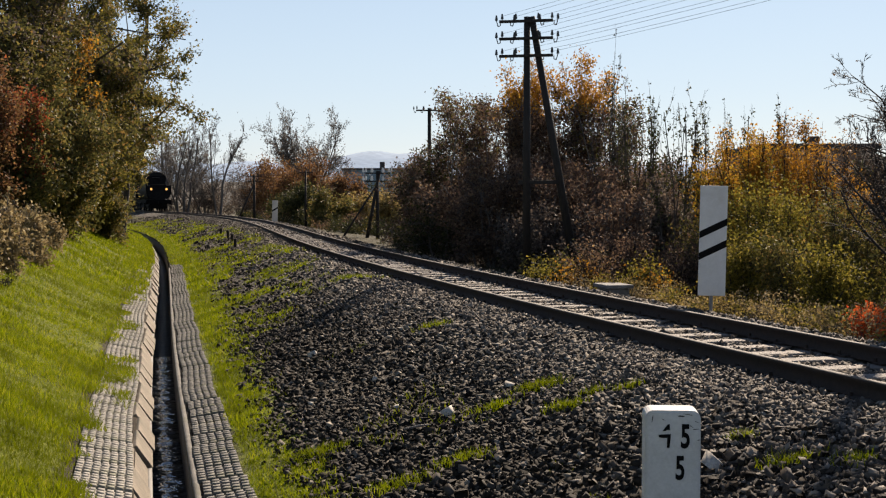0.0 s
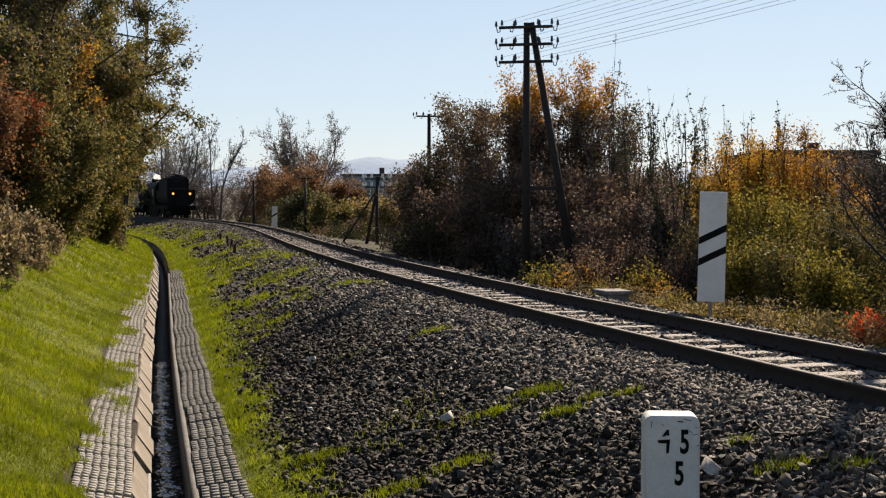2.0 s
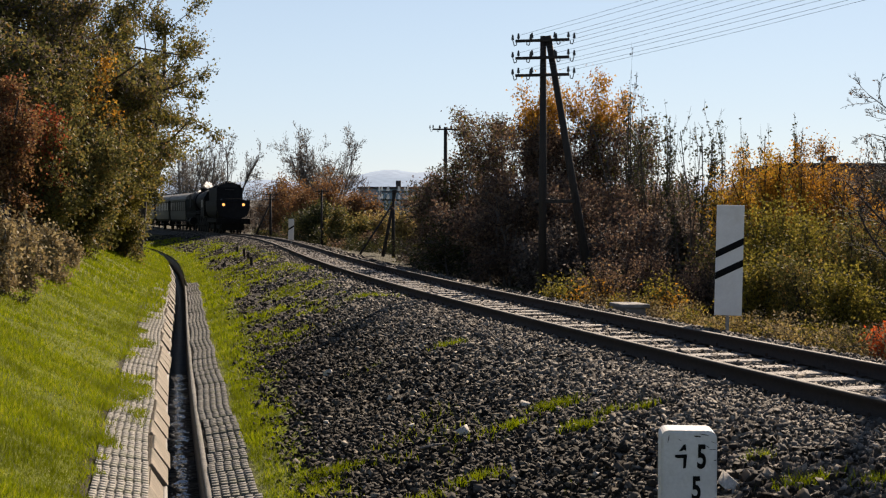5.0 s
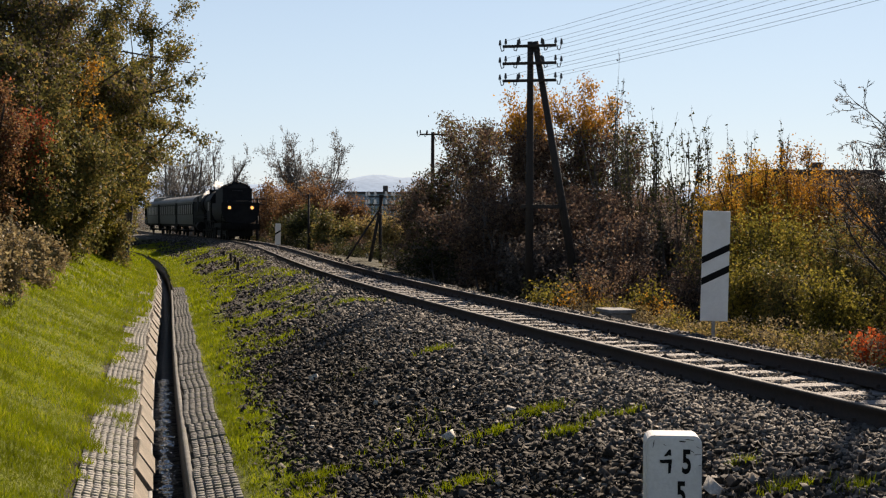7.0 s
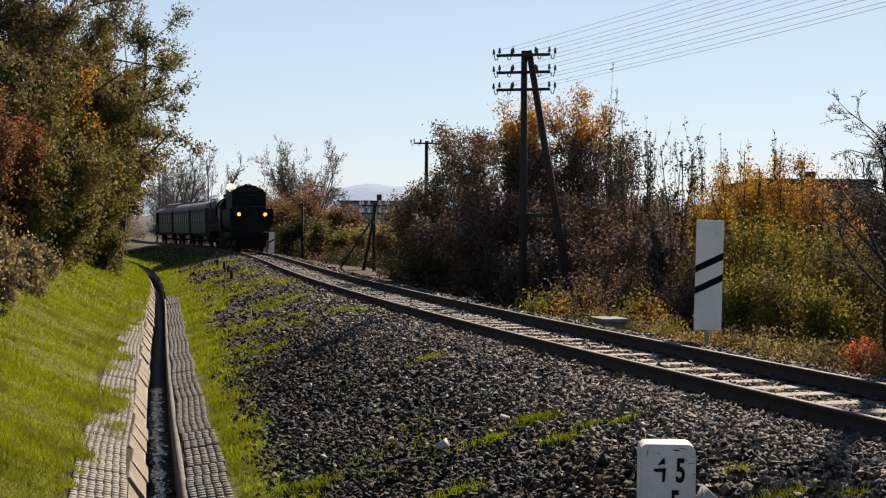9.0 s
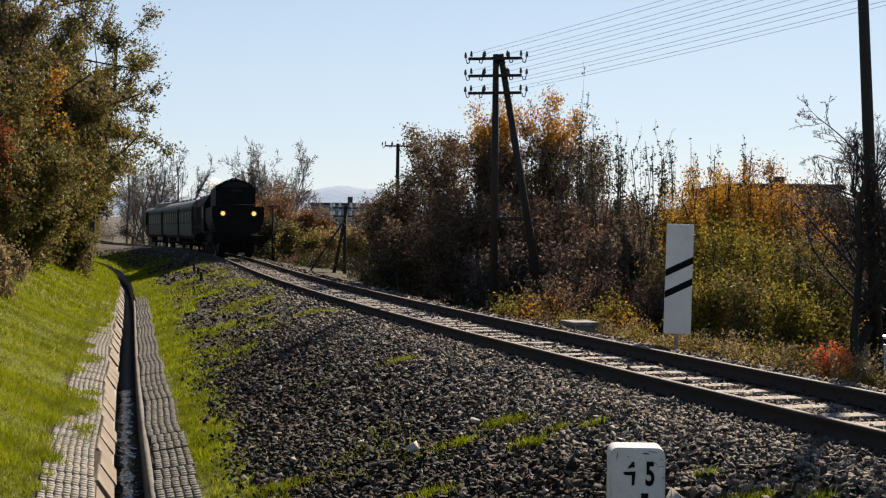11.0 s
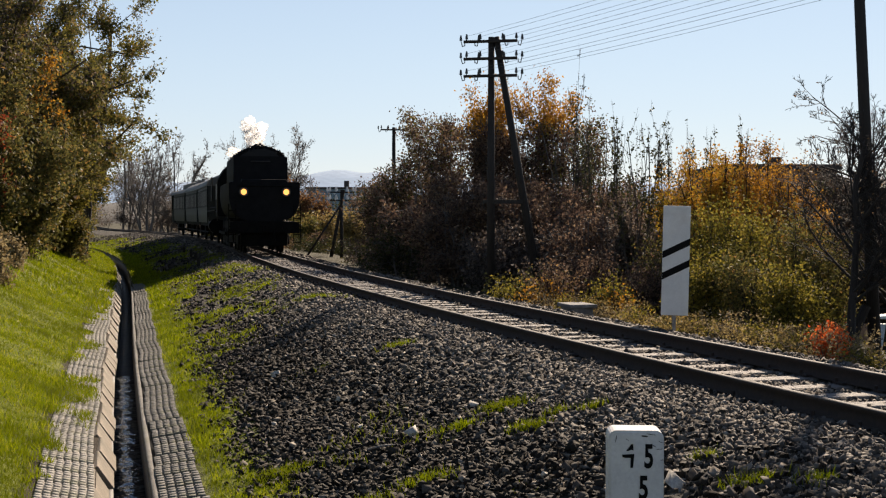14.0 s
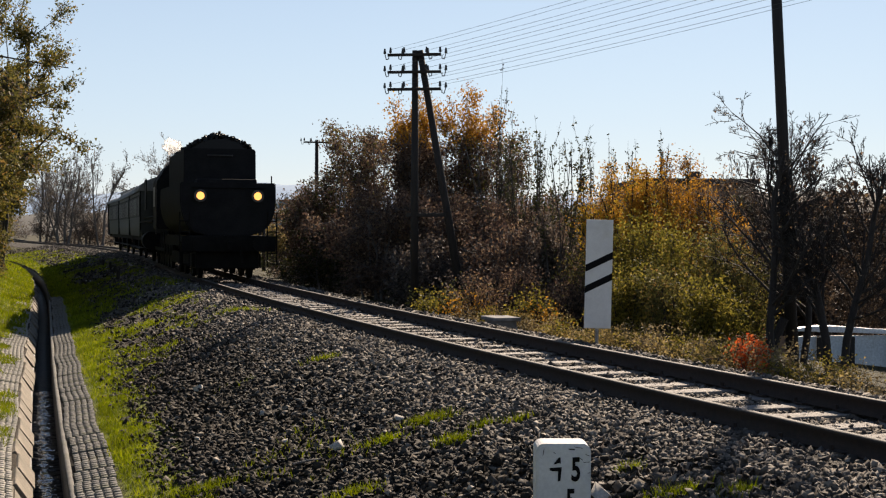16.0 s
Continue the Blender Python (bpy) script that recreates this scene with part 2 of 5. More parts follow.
# ---- mesh helpers ----
def mesh_of(name, verts, faces, mats, index=None, smooth=False):
    """A mesh from numpy vertices and faces of one size."""
    me = bpy.data.meshes.new(name)
    verts, faces = np.asarray(verts, np.float32), np.asarray(faces, np.int32)
    me.vertices.add(len(verts))
    me.vertices.foreach_set("co", verts.ravel())
    n, k = faces.shape
    me.loops.add(n * k)
    me.loops.foreach_set("vertex_index", faces.ravel())
    me.polygons.add(n)
    me.polygons.foreach_set("loop_start", np.arange(0, n * k, k, dtype=np.int32))
    if index is not None:
        me.polygons.foreach_set("material_index", np.asarray(index, np.int32))
    if smooth:
        me.polygons.foreach_set("use_smooth", np.ones(n, bool))
    me.update(calc_edges=True)
    for m in (mats if isinstance(mats, (list, tuple)) else [mats]):
        me.materials.append(m)
    return me


def empty(name, m=None, **tags):
    ob = new(name)
    ob.empty_display_size = 0.2
    if m is not None:
        ob.matrix_world = m
    return tagged(ob, **tags)


def under(name, me, parent, label="", kind=""):
    ob = new(name, me)
    if parent is not None:
        ob.parent = parent
    return tagged(ob, label=label, kind=kind)


def part(name, bm, material, parent, label="", m=None, smooth=False):
    me = bpy.data.meshes.new(name)
    bmesh.ops.recalc_face_normals(bm, faces=bm.faces)
    bm.to_mesh(me)
    bm.free()
    for mt in (material if isinstance(material, (list, tuple)) else [material]):
        me.materials.append(mt)
    if smooth:
        for p in me.polygons:
            p.use_smooth = True
    ob = under(name, me, parent, label)
    if m is not None:
        ob.matrix_basis = m
    return ob


def box(bm, x0, x1, y0, y1, z0, z1, bevel=0.0):
    r = bmesh.ops.create_cube(bm, size=1, matrix=Matrix.Translation(((x0 + x1) / 2, (y0 + y1) / 2, (z0 + z1) / 2)) @ Matrix.Diagonal((x1 - x0, y1 - y0, z1 - z0, 1)))
    if bevel:
        es = list({e for v in r["verts"] for e in v.link_edges})
        bmesh.ops.bevel(bm, geom=es, offset=bevel, segments=2, affect="EDGES", profile=0.5)
    return bm


def boxed(x0, x1, y0, y1, z0, z1, bevel=0.0):
    return box(bmesh.new(), x0, x1, y0, y1, z0, z1, bevel)


def rod(bm, a, b, r0, r1=None, n=10):
    a, b = Vector(a), Vector(b)
    m = Matrix.Translation((a + b) / 2) @ (b - a).to_track_quat("Z", "Y").to_matrix().to_4x4()
    bmesh.ops.create_cone(bm, cap_ends=True, segments=n, radius1=r0, radius2=r0 if r1 is None else r1, depth=(b - a).length, matrix=m)
    return bm


def rodded(a, b, r0, r1=None, n=10):
    return rod(bmesh.new(), a, b, r0, r1, n)


def extruded(profile, y0, y1, bevel=0.0):
    """A closed outline in x, z drawn out along y."""
    bm = bmesh.new()
    f = bm.faces.new([bm.verts.new((x, y0, z)) for x, z in profile])
    r = bmesh.ops.extrude_face_region(bm, geom=[f])
    bmesh.ops.translate(bm, vec=(0, y1 - y0, 0), verts=[v for v in r["geom"] if isinstance(v, bmesh.types.BMVert)])
    if bevel:
        bmesh.ops.bevel(bm, geom=list(bm.edges), offset=bevel, segments=2, affect="EDGES")
    return bm


# ---- the line's plan: the track's middle and the ditch, x for each y ----
TRACK_Y = [10.9, 14.3, 17.5, 23.4, 28.2, 34.6, 39.2, 53.4, 65, 90, 116, 136, 150, 157, 173]
TRACK_X = [4.32, 3.25, 2.35, 0.92, -0.24, -1.62, -2.7, -5.5, -7.6, -12.6, -19.3, -26.0, -31.0, -33.6, -38.7]
DITCH_Y = [11.7, 21.7, 34, 48.2, 70, 97, 120]
DITCH_X = [-2.33, -4.5, -7.1, -9.94, -14.6, -21.6, -29.0]
PT = np.polyfit(np.array(TRACK_Y) / 100, TRACK_X, 5)
PD = np.polyfit(np.array(DITCH_Y) / 100, DITCH_X, 3)


def line(p, y, lo, hi):
    y = np.asarray(y, float)
    c, d = np.clip(y, lo, hi), np.polyder(p)
    return np.polyval(p, c / 100) + np.polyval(d, c / 100) / 100 * (y - c)


def xc(y):
    return line(PT, y, 9, 172)


def xd(y):
    return line(PD, y, 6, 122)


def slope_c(y):
    return (xc(np.asarray(y) + 0.05) - xc(np.asarray(y) - 0.05)) / 0.1


def smoothstep(a, b, v):
    t = np.clip((v - a) / (b - a), 0, 1)
    return t * t * (3 - 2 * t)


def ripple(x, y):
    return (np.sin(x * 1.7 + 0.6 * np.sin(y * 0.9)) * np.sin(y * 1.3 + 0.8 * np.sin(x * 1.1)) + 0.5 * np.sin(x * 4.1 + y * 1.9) * np.sin(y * 3.7 - x)) / 1.5


LIP, WIDE, LEFT = -1.12, 0.19, 0.33


def ground_z(x, y):
    """Height of the ground: ballast bed, slope, ditch and grassy bank; rail tops lie at 0."""
    x, y = np.asarray(x, float), np.asarray(y, float)
    u, e = (xc(y) - x) * 0.97, (x - xd(y)) * 0.97
    w = (xc(y) - xd(y)) * 0.97
    p = np.clip((u - 1.75) / np.maximum(w - 0.75 - 1.75, 0.5), 0, 1)
    near = -0.165 - 0.875 * (0.8 * p + 0.2 * smoothstep(0, 1, p)) + 0.02 * ripple(x, y) * smoothstep(0, .2, p) * smoothstep(1, .85, p)
    mat_r = LIP + (np.clip(e, WIDE, 0.8) - WIDE) / 0.53 * 0.07
    z = np.where(e < 0.75, mat_r, near)
    z = np.where(u < 1.75, np.where(np.abs(u) < 0.74, -0.2, -0.165), z)
    v = -u
    right = np.interp(v, [1.75, 2.7, 4.5, 8, 14, 30, 80, 300, 3000], [-0.165, -0.5, -0.62, -1.0, -1.8, -3.2, -5, -6, -6]) + 0.05 * ripple(x, y) * smoothstep(2.7, 4, v)
    z = np.where(v > 1.75, right, z)
    k = -e
    bank = np.interp(k, [LEFT, 0.85, 1.6, 4.0, 6.0, 10, 40, 300, 3000], [LIP, LIP + 0.1, -0.68, 0.55, 1.15, 1.7, 3.5, 8, 8]) + 0.035 * ripple(x, y) * smoothstep(0.85, 1.5, k) + 0.16 * ripple(x * 0.35, y * 0.35) * smoothstep(1.5, 3, k)
    z = np.where(k > LEFT, bank, z)
    return np.where((e < WIDE - 0.005) & (k < LEFT - 0.005), LIP - 0.85, z)


def build_ground():
    ys = np.concatenate([np.arange(-12, 4, 1.0), np.arange(4, 40, 0.25), np.arange(40, 130, 1.0), np.arange(130, 400, 8), np.geomspace(400, 4500, 14)])
    us = np.concatenate([[-4000, -1500, -600, -300, -150, -80, -50, -30, -22, -16], np.arange(-12, -2.5, 0.5), np.array([-2.5, -2.25, -2, -1.75, -1.4, -1.0, -0.76, -0.72, -0.4, 0, 0.4, 0.72, 0.76, 1.0, 1.4, 1.75])])
    ps = np.linspace(0, 1, 22)[1:-1]
    es = np.array([0.75, 0.5, WIDE + 0.004, WIDE - 0.006, 0, -LEFT + 0.006, -LEFT - 0.004, -0.5, -0.85, -1.05, -1.3, -1.6, -2, -2.4, -2.8, -3.2, -3.6, -4, -4.5, -5, -5.5, -6, -7, -8, -10, -14, -20, -30, -50, -100, -300, -800, -2500])
    rows = []
    for y in ys:
        c, d = float(xc(y)), float(xd(y))
        c2, d2 = c - 1.75 / 0.97, d + 0.75 / 0.97
        rows.append(np.concatenate([c - us / 0.97, c2 + ps * (d2 - c2), d + es / 0.97]))
    X = np.array(rows)
    Y = np.repeat(ys[:, None], X.shape[1], 1)
    Z = ground_z(X, Y)
    far = smoothstep(300, 900, Y)
    Z = Z * (1 - far) + -3.0 * far
    n, k = X.shape
    idx = np.arange(n * k).reshape(n, k)
    faces = np.stack([idx[:-1, :-1], idx[:-1, 1:], idx[1:, 1:], idx[1:, :-1]], -1).reshape(-1, 4)
    me = mesh_of("ground", np.stack([X, Y, Z], -1).reshape(-1, 3), faces, GROUND, smooth=True)
    U, E = (xc(Y) - X) * 0.97, (X - xd(Y)) * 0.97
    stone = smoothstep(-3.0, -2.4, U) * smoothstep(4.4, 2.6, U)
    grass = np.where(E < -0.8, smoothstep(-0.8, -1.2, E) * smoothstep(-7, -4.5, E), smoothstep(1.9, 0.9, E) * smoothstep(0.6, 0.8, E))
    grass = np.maximum(grass, smoothstep(18, 60, Y) * smoothstep(2.9, 4.2, U) * (E > 0) * 0.4)
    dirt = np.maximum(smoothstep(0.9, 1.6, E) * (U > 2), np.abs(E) < 0.4) + smoothstep(-4, -8, E)
    att = me.color_attributes.new("kind", "FLOAT_COLOR", "POINT")
    att.data.foreach_set("color", np.stack([stone, grass, np.clip(dirt, 0, 1), np.ones_like(X)], -1).astype(np.float32).ravel())
    return tagged(new("ground", me), "gravel railway embankment beside a mown grassy bank", "ground", kind="structure")


ground = build_ground()


# ---- the track ----
def swept(profile, y0, y1, step, off):
    ys = np.arange(y0, y1 + 0.01, step)
    s = slope_c(ys)
    n = np.sqrt(1 + s * s)
    k = len(profile)
    P = np.array(profile)
    cx, cy = xc(ys), ys
    V = np.stack([cx[:, None] + (off + P[None, :, 0]) / n[:, None], cy[:, None] - (off + P[None, :, 0]) * (s / n)[:, None], np.repeat(P[None, :, 1], len(ys), 0)], -1)
    idx = np.arange(len(ys) * k).reshape(-1, k)
    nx = np.roll(idx, -1, 1)
    F = np.stack([idx[:-1], nx[:-1], nx[1:], idx[1:]], -1)
    return V.reshape(-1, 3), F.reshape(-1, 4), np.tile(np.arange(k), len(ys) - 1)


track = empty("railway_track", label="single railway track with rusty rails on sleepers", category="track", kind="structure")
RAIL_OUTLINE = [(-0.065, -0.155), (0.065, -0.155), (0.065, -0.145), (0.012, -0.125), (0.009, -0.045), (0.034, -0.035), (0.035, -0.008), (0.027, 0.0), (-0.027, 0.0), (-0.035, -0.008), (-0.034, -0.035), (-0.009, -0.045), (-0.012, -0.125), (-0.065, -0.145)]
for off in (-0.7525, 0.7525):
    v, f, side = swept(RAIL_OUTLINE, -6, 205, 1.0, off)
    under("rail", mesh_of("rail", v, f, [RAIL, HEAD], np.isin(side, (6, 7, 8)).astype(int)), track)
v = boxed(-1.28, 1.28, -0.13, 0.13, -0.3, -0.165, 0.015)
sl = part("sleeper", v, SLEEPER, track)
chair = boxed(-0.12, 0.12, -0.08, 0.08, -0.17, -0.148, 0.006)
rod(chair, (-0.1, 0.05, -0.15), (-0.1, 0.05, -0.11), 0.018, n=6), rod(chair, (0.1, -0.05, -0.15), (0.1, -0.05, -0.11), 0.018, n=6)
ch = part("rail_fastening", chair, RAIL, track)
first, cm = True, ch.data
ys = np.arange(5.0, 178, 0.62)
for i, y in enumerate(ys):
    s = float(slope_c(y))
    m = pose(float(xc(y)), y, random.uniform(-0.012, 0.004), 0, 0, math.degrees(math.atan(-s)) + random.uniform(-0.6, 0.6))
    ob = sl if i == 0 else under("sleeper", sl.data, track)
    ob.matrix_basis = m
    if y < 45:
        for off in (-0.7525, 0.7525):
            o2 = ch if first else under("rail_fastening", cm, track)
            o2.matrix_basis = m @ pose(off, 0, 0.012)
            first = False


# ---- plants ----
def branch(rng, out, p, d, length, r, level, opts):
    n = 1 if level >= max(opts["levels"], 2) else (5, 4, 2, 1)[level]
    pts, q = [p], np.array(p, float)
    d = d / np.linalg.norm(d)
    for i in range(n):
        d = d + rng.normal(0, opts["wild"], 3) + np.array([0, 0, opts["up"] * (0.5 if level else 0.2)]) / n
        d = d / np.linalg.norm(d)
        q = q + d * length / n
        pts.append(q)
    pts = np.array(pts)
    out.append((pts, np.linspace(r, max(r * (0.45 if level < 2 else 0.3), 0.6 * opts["fine"]), n + 1), level))
    if level >= opts["levels"]:
        return
    for k in range(opts["kids"][level]):
        f = (rng.uniform(opts["from"], 1.0) if level == 0 else rng.uniform(0.2, 1.0)) * n
        i = min(int(f), n - 1)
        start = pts[i] + (pts[i + 1] - pts[i]) * (f - i)
        axis = pts[i + 1] - pts[i]
        axis = axis / np.linalg.norm(axis)
        side = rng.normal(0, 1, 3)
        side -= axis * side.dot(axis)
        side /= np.linalg.norm(side)
        a = radians(rng.uniform(*opts["angle"]))
        shrink = rng.uniform(0.5, 0.8) * (1.15 - 0.5 * f / n if level == 0 else 0.85)
        branch(rng, out, start, axis * math.cos(a) + side * math.sin(a), length * shrink * opts["ratio"][level], max(r * (0.75 - 0.4 * f / n) * 0.62, opts["fine"]), level + 1, opts)


def tubes(branches):
    V, F, base = [], [], 0
    for pts, rad, level in branches:
        k = (8, 5, 3, 3, 3)[level]
        t = np.gradient(pts, axis=0)
        t /= np.linalg.norm(t, axis=1)[:, None] + 1e-9
        ref = np.array([0.31, 0.87, 0.38])
        a = np.cross(t, ref)
        a /= np.linalg.norm(a, axis=1)[:, None] + 1e-9
        b = np.cross(t, a)
        ang = np.arange(k) * 2 * math.pi / k
        ring = pts[:, None] + rad[:, None, None] * (np.cos(ang)[None, :, None] * a[:, None] + np.sin(ang)[None, :, None] * b[:, None])
        V.append(ring.reshape(-1, 3))
        idx = base + np.arange(len(pts) * k).reshape(-1, k)
        nx = np.roll(idx, -1, 1)
        F.append(np.stack([idx[:-1], nx[:-1], nx[1:], idx[1:]], -1).reshape(-1, 4))
        base += len(pts) * k
    return np.concatenate(V), np.concatenate(F)


def leaves(rng, branches, count, size, scatter, first, even):
    segs = [(p[i], p[i + 1]) for p, r, level in branches if level >= first for i in range(len(p) - 1)]
    A, B = np.array([s[0] for s in segs]), np.array([s[1] for s in segs])
    weight = rng.gamma(even, 1.0, len(segs)) * np.linalg.norm(B - A, axis=1)
    pick = rng.choice(len(segs), count, p=weight / weight.sum())
    c = A[pick] + (B - A)[pick] * rng.uniform(0, 1, (count, 1)) + rng.normal(0, scatter, (count, 3))
    a = rng.normal(0, 1, (count, 3))
    a /= np.linalg.norm(a, axis=1)[:, None]
    b = np.cross(a, rng.normal(0, 1, (count, 3)))
    b /= np.linalg.norm(b, axis=1)[:, None] + 1e-9
    s = size * rng.uniform(0.6, 1.3, (count, 1))
    V = np.stack([c - a * s, c + (a - b) * s * 0.6, c + (a + b) * s * 0.6], 1).reshape(-1, 3)
    return V, np.arange(count * 3).reshape(-1, 3), c


def plant(name, x, y, height, spread, label, category, leaf, count, size=0.07, seed=1, stems=1, levels=3, kids=(11, 6, 5), trunk=0.12, up=0.35, wild=0.14, angle=(35, 75),
          start=0.25, ratio=(0.55, 0.6, 0.6, 0.55), scatter=0.12, bark=None, second=None, lean=(0, 0), group="", sink=0.1, first=2, fine=0.004, even=1.2):
    """A tree or shrub: tapered stems with limbs and twigs, and a crown of single leaves. second: (leaf material, share by height)."""
    rng = np.random.default_rng(seed)
    br, count, size = [], int(count * 1.1), size * 1.0
    opts = dict(wild=wild, up=up, levels=levels, kids=kids, angle=angle, ratio=ratio)
    opts["from"], opts["fine"] = start, fine
    for s in range(stems):
        a = rng.uniform(0, 2 * math.pi)
        off = np.array([math.cos(a), math.sin(a), 0]) * (0 if stems == 1 else rng.uniform(0.05, 0.3) * spread)
        d = np.array([math.cos(a), math.sin(a), 0]) * (0.02 if stems == 1 else rng.uniform(0.05, 0.45)) + np.array([lean[0], lean[1], 1])
        branch(rng, br, off, d, height * rng.uniform(0.75, 1.0) if stems > 1 else height * 0.95, trunk * rng.uniform(0.7, 1.0), 0, opts)
    # bring the crown to its height and breadth
    allp = np.concatenate([b[0] for b in br])
    top, wide = np.percentile(allp[:, 2], 98.5), np.percentile(np.abs(allp[:, 0] - np.median(allp[:, 0])), 94)
    k = np.array([spread / wide, spread / wide, height / top])
    br = [(p * k, r, lv) for p, r, lv in br]
    base = float(ground_z(x, y)) - sink
    thing = empty(name, pose(x, y, base), label=label, category=category, group=group)
    v, f = tubes(br)
    if stems > 1:
        under("stem", mesh_of("stem", v, f, bark or BARK, smooth=True), thing, kind="stuff")
    else:
        under("trunk", mesh_of("trunk", v, f, bark or BARK, smooth=True), thing)
    if count:
        v, f, c = leaves(rng, br, count, size, scatter, min(first, levels), even)
        mats, idx = [leaf], None
        if second:
            mats.append(second[0])
            h = np.clip((c[:, 2] / height - second[1]) / max(1 - second[1], 0.05), 0, 1)
            idx = (rng.uniform(0, 1, count) < h * second[2]).astype(int)
        under("crown", mesh_of("crown", v, f, mats, idx), thing)
    return thing


def place(bearing, d):
    return (bearing - 784) / 2400.0 * d, d


def top_at(rise, d):
    return 1.47 + (351 - rise) / 2400.0 * d


def stand(name, bearing, d, rise, wide, label, category, leaf, count, **kw):
    """A plant seen from the eye in direction bearing at distance d, its top at elevation rise and its half breadth in the same measure."""
    x, y = place(bearing, d)
    return plant(name, x, y, top_at(rise, d) - float(ground_z(x, y)) + 0.1, wide / 2400.0 * d, label, category, leaf, count, **kw)


def plants_left():
    big = "tall leafy tree turning olive and brown on the bank"
    # the spreading tree whose layered limbs reach out over the ditch
    stand("tree", 190, 62, -60, 205, big, "tree", LEAF_OLIVE, 38000, size=0.085, seed=24, trunk=0.22, scatter=0.15, start=0.2, kids=(24, 9, 6), wild=0.13, up=0.22, angle=(50, 82), ratio=(0.5, 0.5, 0.5), second=(LEAF_GREEN, 0.0, 0.35), even=0.8, fine=0.014)
    stand("tree", 196, 66, -40, 140, big, "tree", LEAF_OLIVE, 30000, size=0.085, seed=24, trunk=0.17, scatter=0.2, start=0.3, stems=5, kids=(13, 7, 5), wild=0.11, up=0.15, angle=(35, 70), ratio=(0.42, 0.6, 0.6), second=(LEAF_GREEN, 0.0, 0.3), even=1.4, fine=0.012)
    stand("tree", 188, 76, 165, 46, "drooping leafy tree turning olive at the foot of the bank", "tree", LEAF_OLIVE, 9000, size=0.1, seed=4, trunk=0.14, scatter=0.16, start=0.35, kids=(16, 7, 5), up=-0.1, angle=(55, 95), second=(LEAF_DARK, 0.0, 0.4))
    stand("tree", 70, 52, -130, 150, big, "tree", LEAF_OLIVE, 52000, size=0.085, seed=5, trunk=0.2, scatter=0.22, second=(LEAF_GREYBROWN, 0.1, 0.4), kids=(18, 8, 5), start=0.15, even=1.8)
    stand("tree", -60, 44, -150, 150, big, "tree", LEAF_OLIVE, 30000, size=0.085, seed=6, trunk=0.2, scatter=0.22, second=(LEAF_GREYBROWN, 0.1, 0.4), kids=(15, 7, 5))
    stand("tree", 140, 54, 62, 88, "young tree with yellow-green and orange autumn leaves", "tree", LEAF_OLIVE, 34000, size=0.075, seed=8, trunk=0.1, scatter=0.18, second=(LEAF_GREEN, 0.1, 0.9), start=0.05, stems=4, even=2.0)
    stand("tree", 118, 50, 84, 34, "slim young tree with orange-tinted crown", "tree", LEAF_OLIVE, 7000, size=0.07, seed=28, trunk=0.06, scatter=0.14, second=(LEAF_ORANGE, 0.55, 0.8), start=0.2, stems=3)
    stand("tree", -18, 40, 122, 36, "small maple with rusty and red autumn leaves on the bank", "tree", LEAF_AUTUMN, 10000, size=0.06, seed=9, trunk=0.07, scatter=0.16, stems=3, start=0.15, second=(LEAF_MAROON, 0.3, 0.12))
    stand("tree", 42, 42, 175, 34, "small maple with dark red autumn leaves on the bank", "tree", LEAF_OLIVE, 7000, size=0.06, seed=29, trunk=0.05, scatter=0.16, stems=3, start=0.15, second=(LEAF_MAROON, 0.3, 0.6))
    shrub = "dense olive-brown shrub on the bank"
    for bearing, d, rise, w, n, sd, lf in ((20, 43, 215, 80, 16000, 11, LEAF_OLIVE), (95, 50, 225, 75, 18000, 12, LEAF_OLIVE), (150, 58, 225, 58, 17000, 13, LEAF_GREEN), (180, 70, 235, 46, 13000, 14, LEAF_OLIVE), (45, 46, 290, 55, 11000, 15, LEAF_GREEN), (140, 60, 290, 52, 12000, 16, LEAF_OLIVE), (190, 78, 300, 30, 8000, 17, LEAF_DARK), (-40, 44, 220, 80, 11000, 18, LEAF_OLIVE), (110, 47, 150, 78, 19000, 19, LEAF_OLIVE), (188, 59, 345, 27, 8000, 22, LEAF_OLIVE), (105, 52, 320, 40, 9000, 20, LEAF_GREEN), (196, 90, 340, 24, 6000, 21, LEAF_DARK)):
        stand("shrub", bearing, d, rise, w, shrub, "shrub", lf, n, size=0.075, seed=sd, stems=6, levels=2, kids=(8, 5), trunk=0.05, start=0.05, scatter=0.22, ratio=(0.5, 0.5, 0.5), group="shrubs on the bank", first=1)
    # dark trees the train comes out from behind, shade put into their leaf colour
    for bearing, d, rise, w, sd in ((196, 128, 225, 34, 25), (206, 150, 235, 26, 26), (178, 112, 200, 40, 27)):
        stand("tree", bearing, d, rise, w, "tree beside the line with shade put into its dark leaves", "tree", LEAF_DARK, 9000, size=0.16, seed=sd, trunk=0.16, stems=4, levels=2, kids=(14, 7), scatter=0.4, start=0.05, ratio=(0.45, 0.5, 0.5), first=1, group="shaded trees beside the line")
    # dry brambles at the foot of the trees
    for bearing, d, rise, w, sd in ((0, 27, 362, 36, 31), (50, 31, 374, 28, 32), (88, 38, 388, 18, 33), (-45, 25, 350, 45, 34), (200, 66, 376, 14, 35)):
        stand("bramble", bearing, d, rise, w, "dry straw-coloured bramble thicket with bare stems", "bramble", STRAW, 3600, size=0.05, seed=sd, stems=20, levels=2, kids=(6, 4), trunk=0.014, start=0.1, scatter=0.1, wild=0.35, up=-0.2, angle=(30, 90), bark=BARK_GREY, group="brambles on the bank", first=0, fine=0.006)


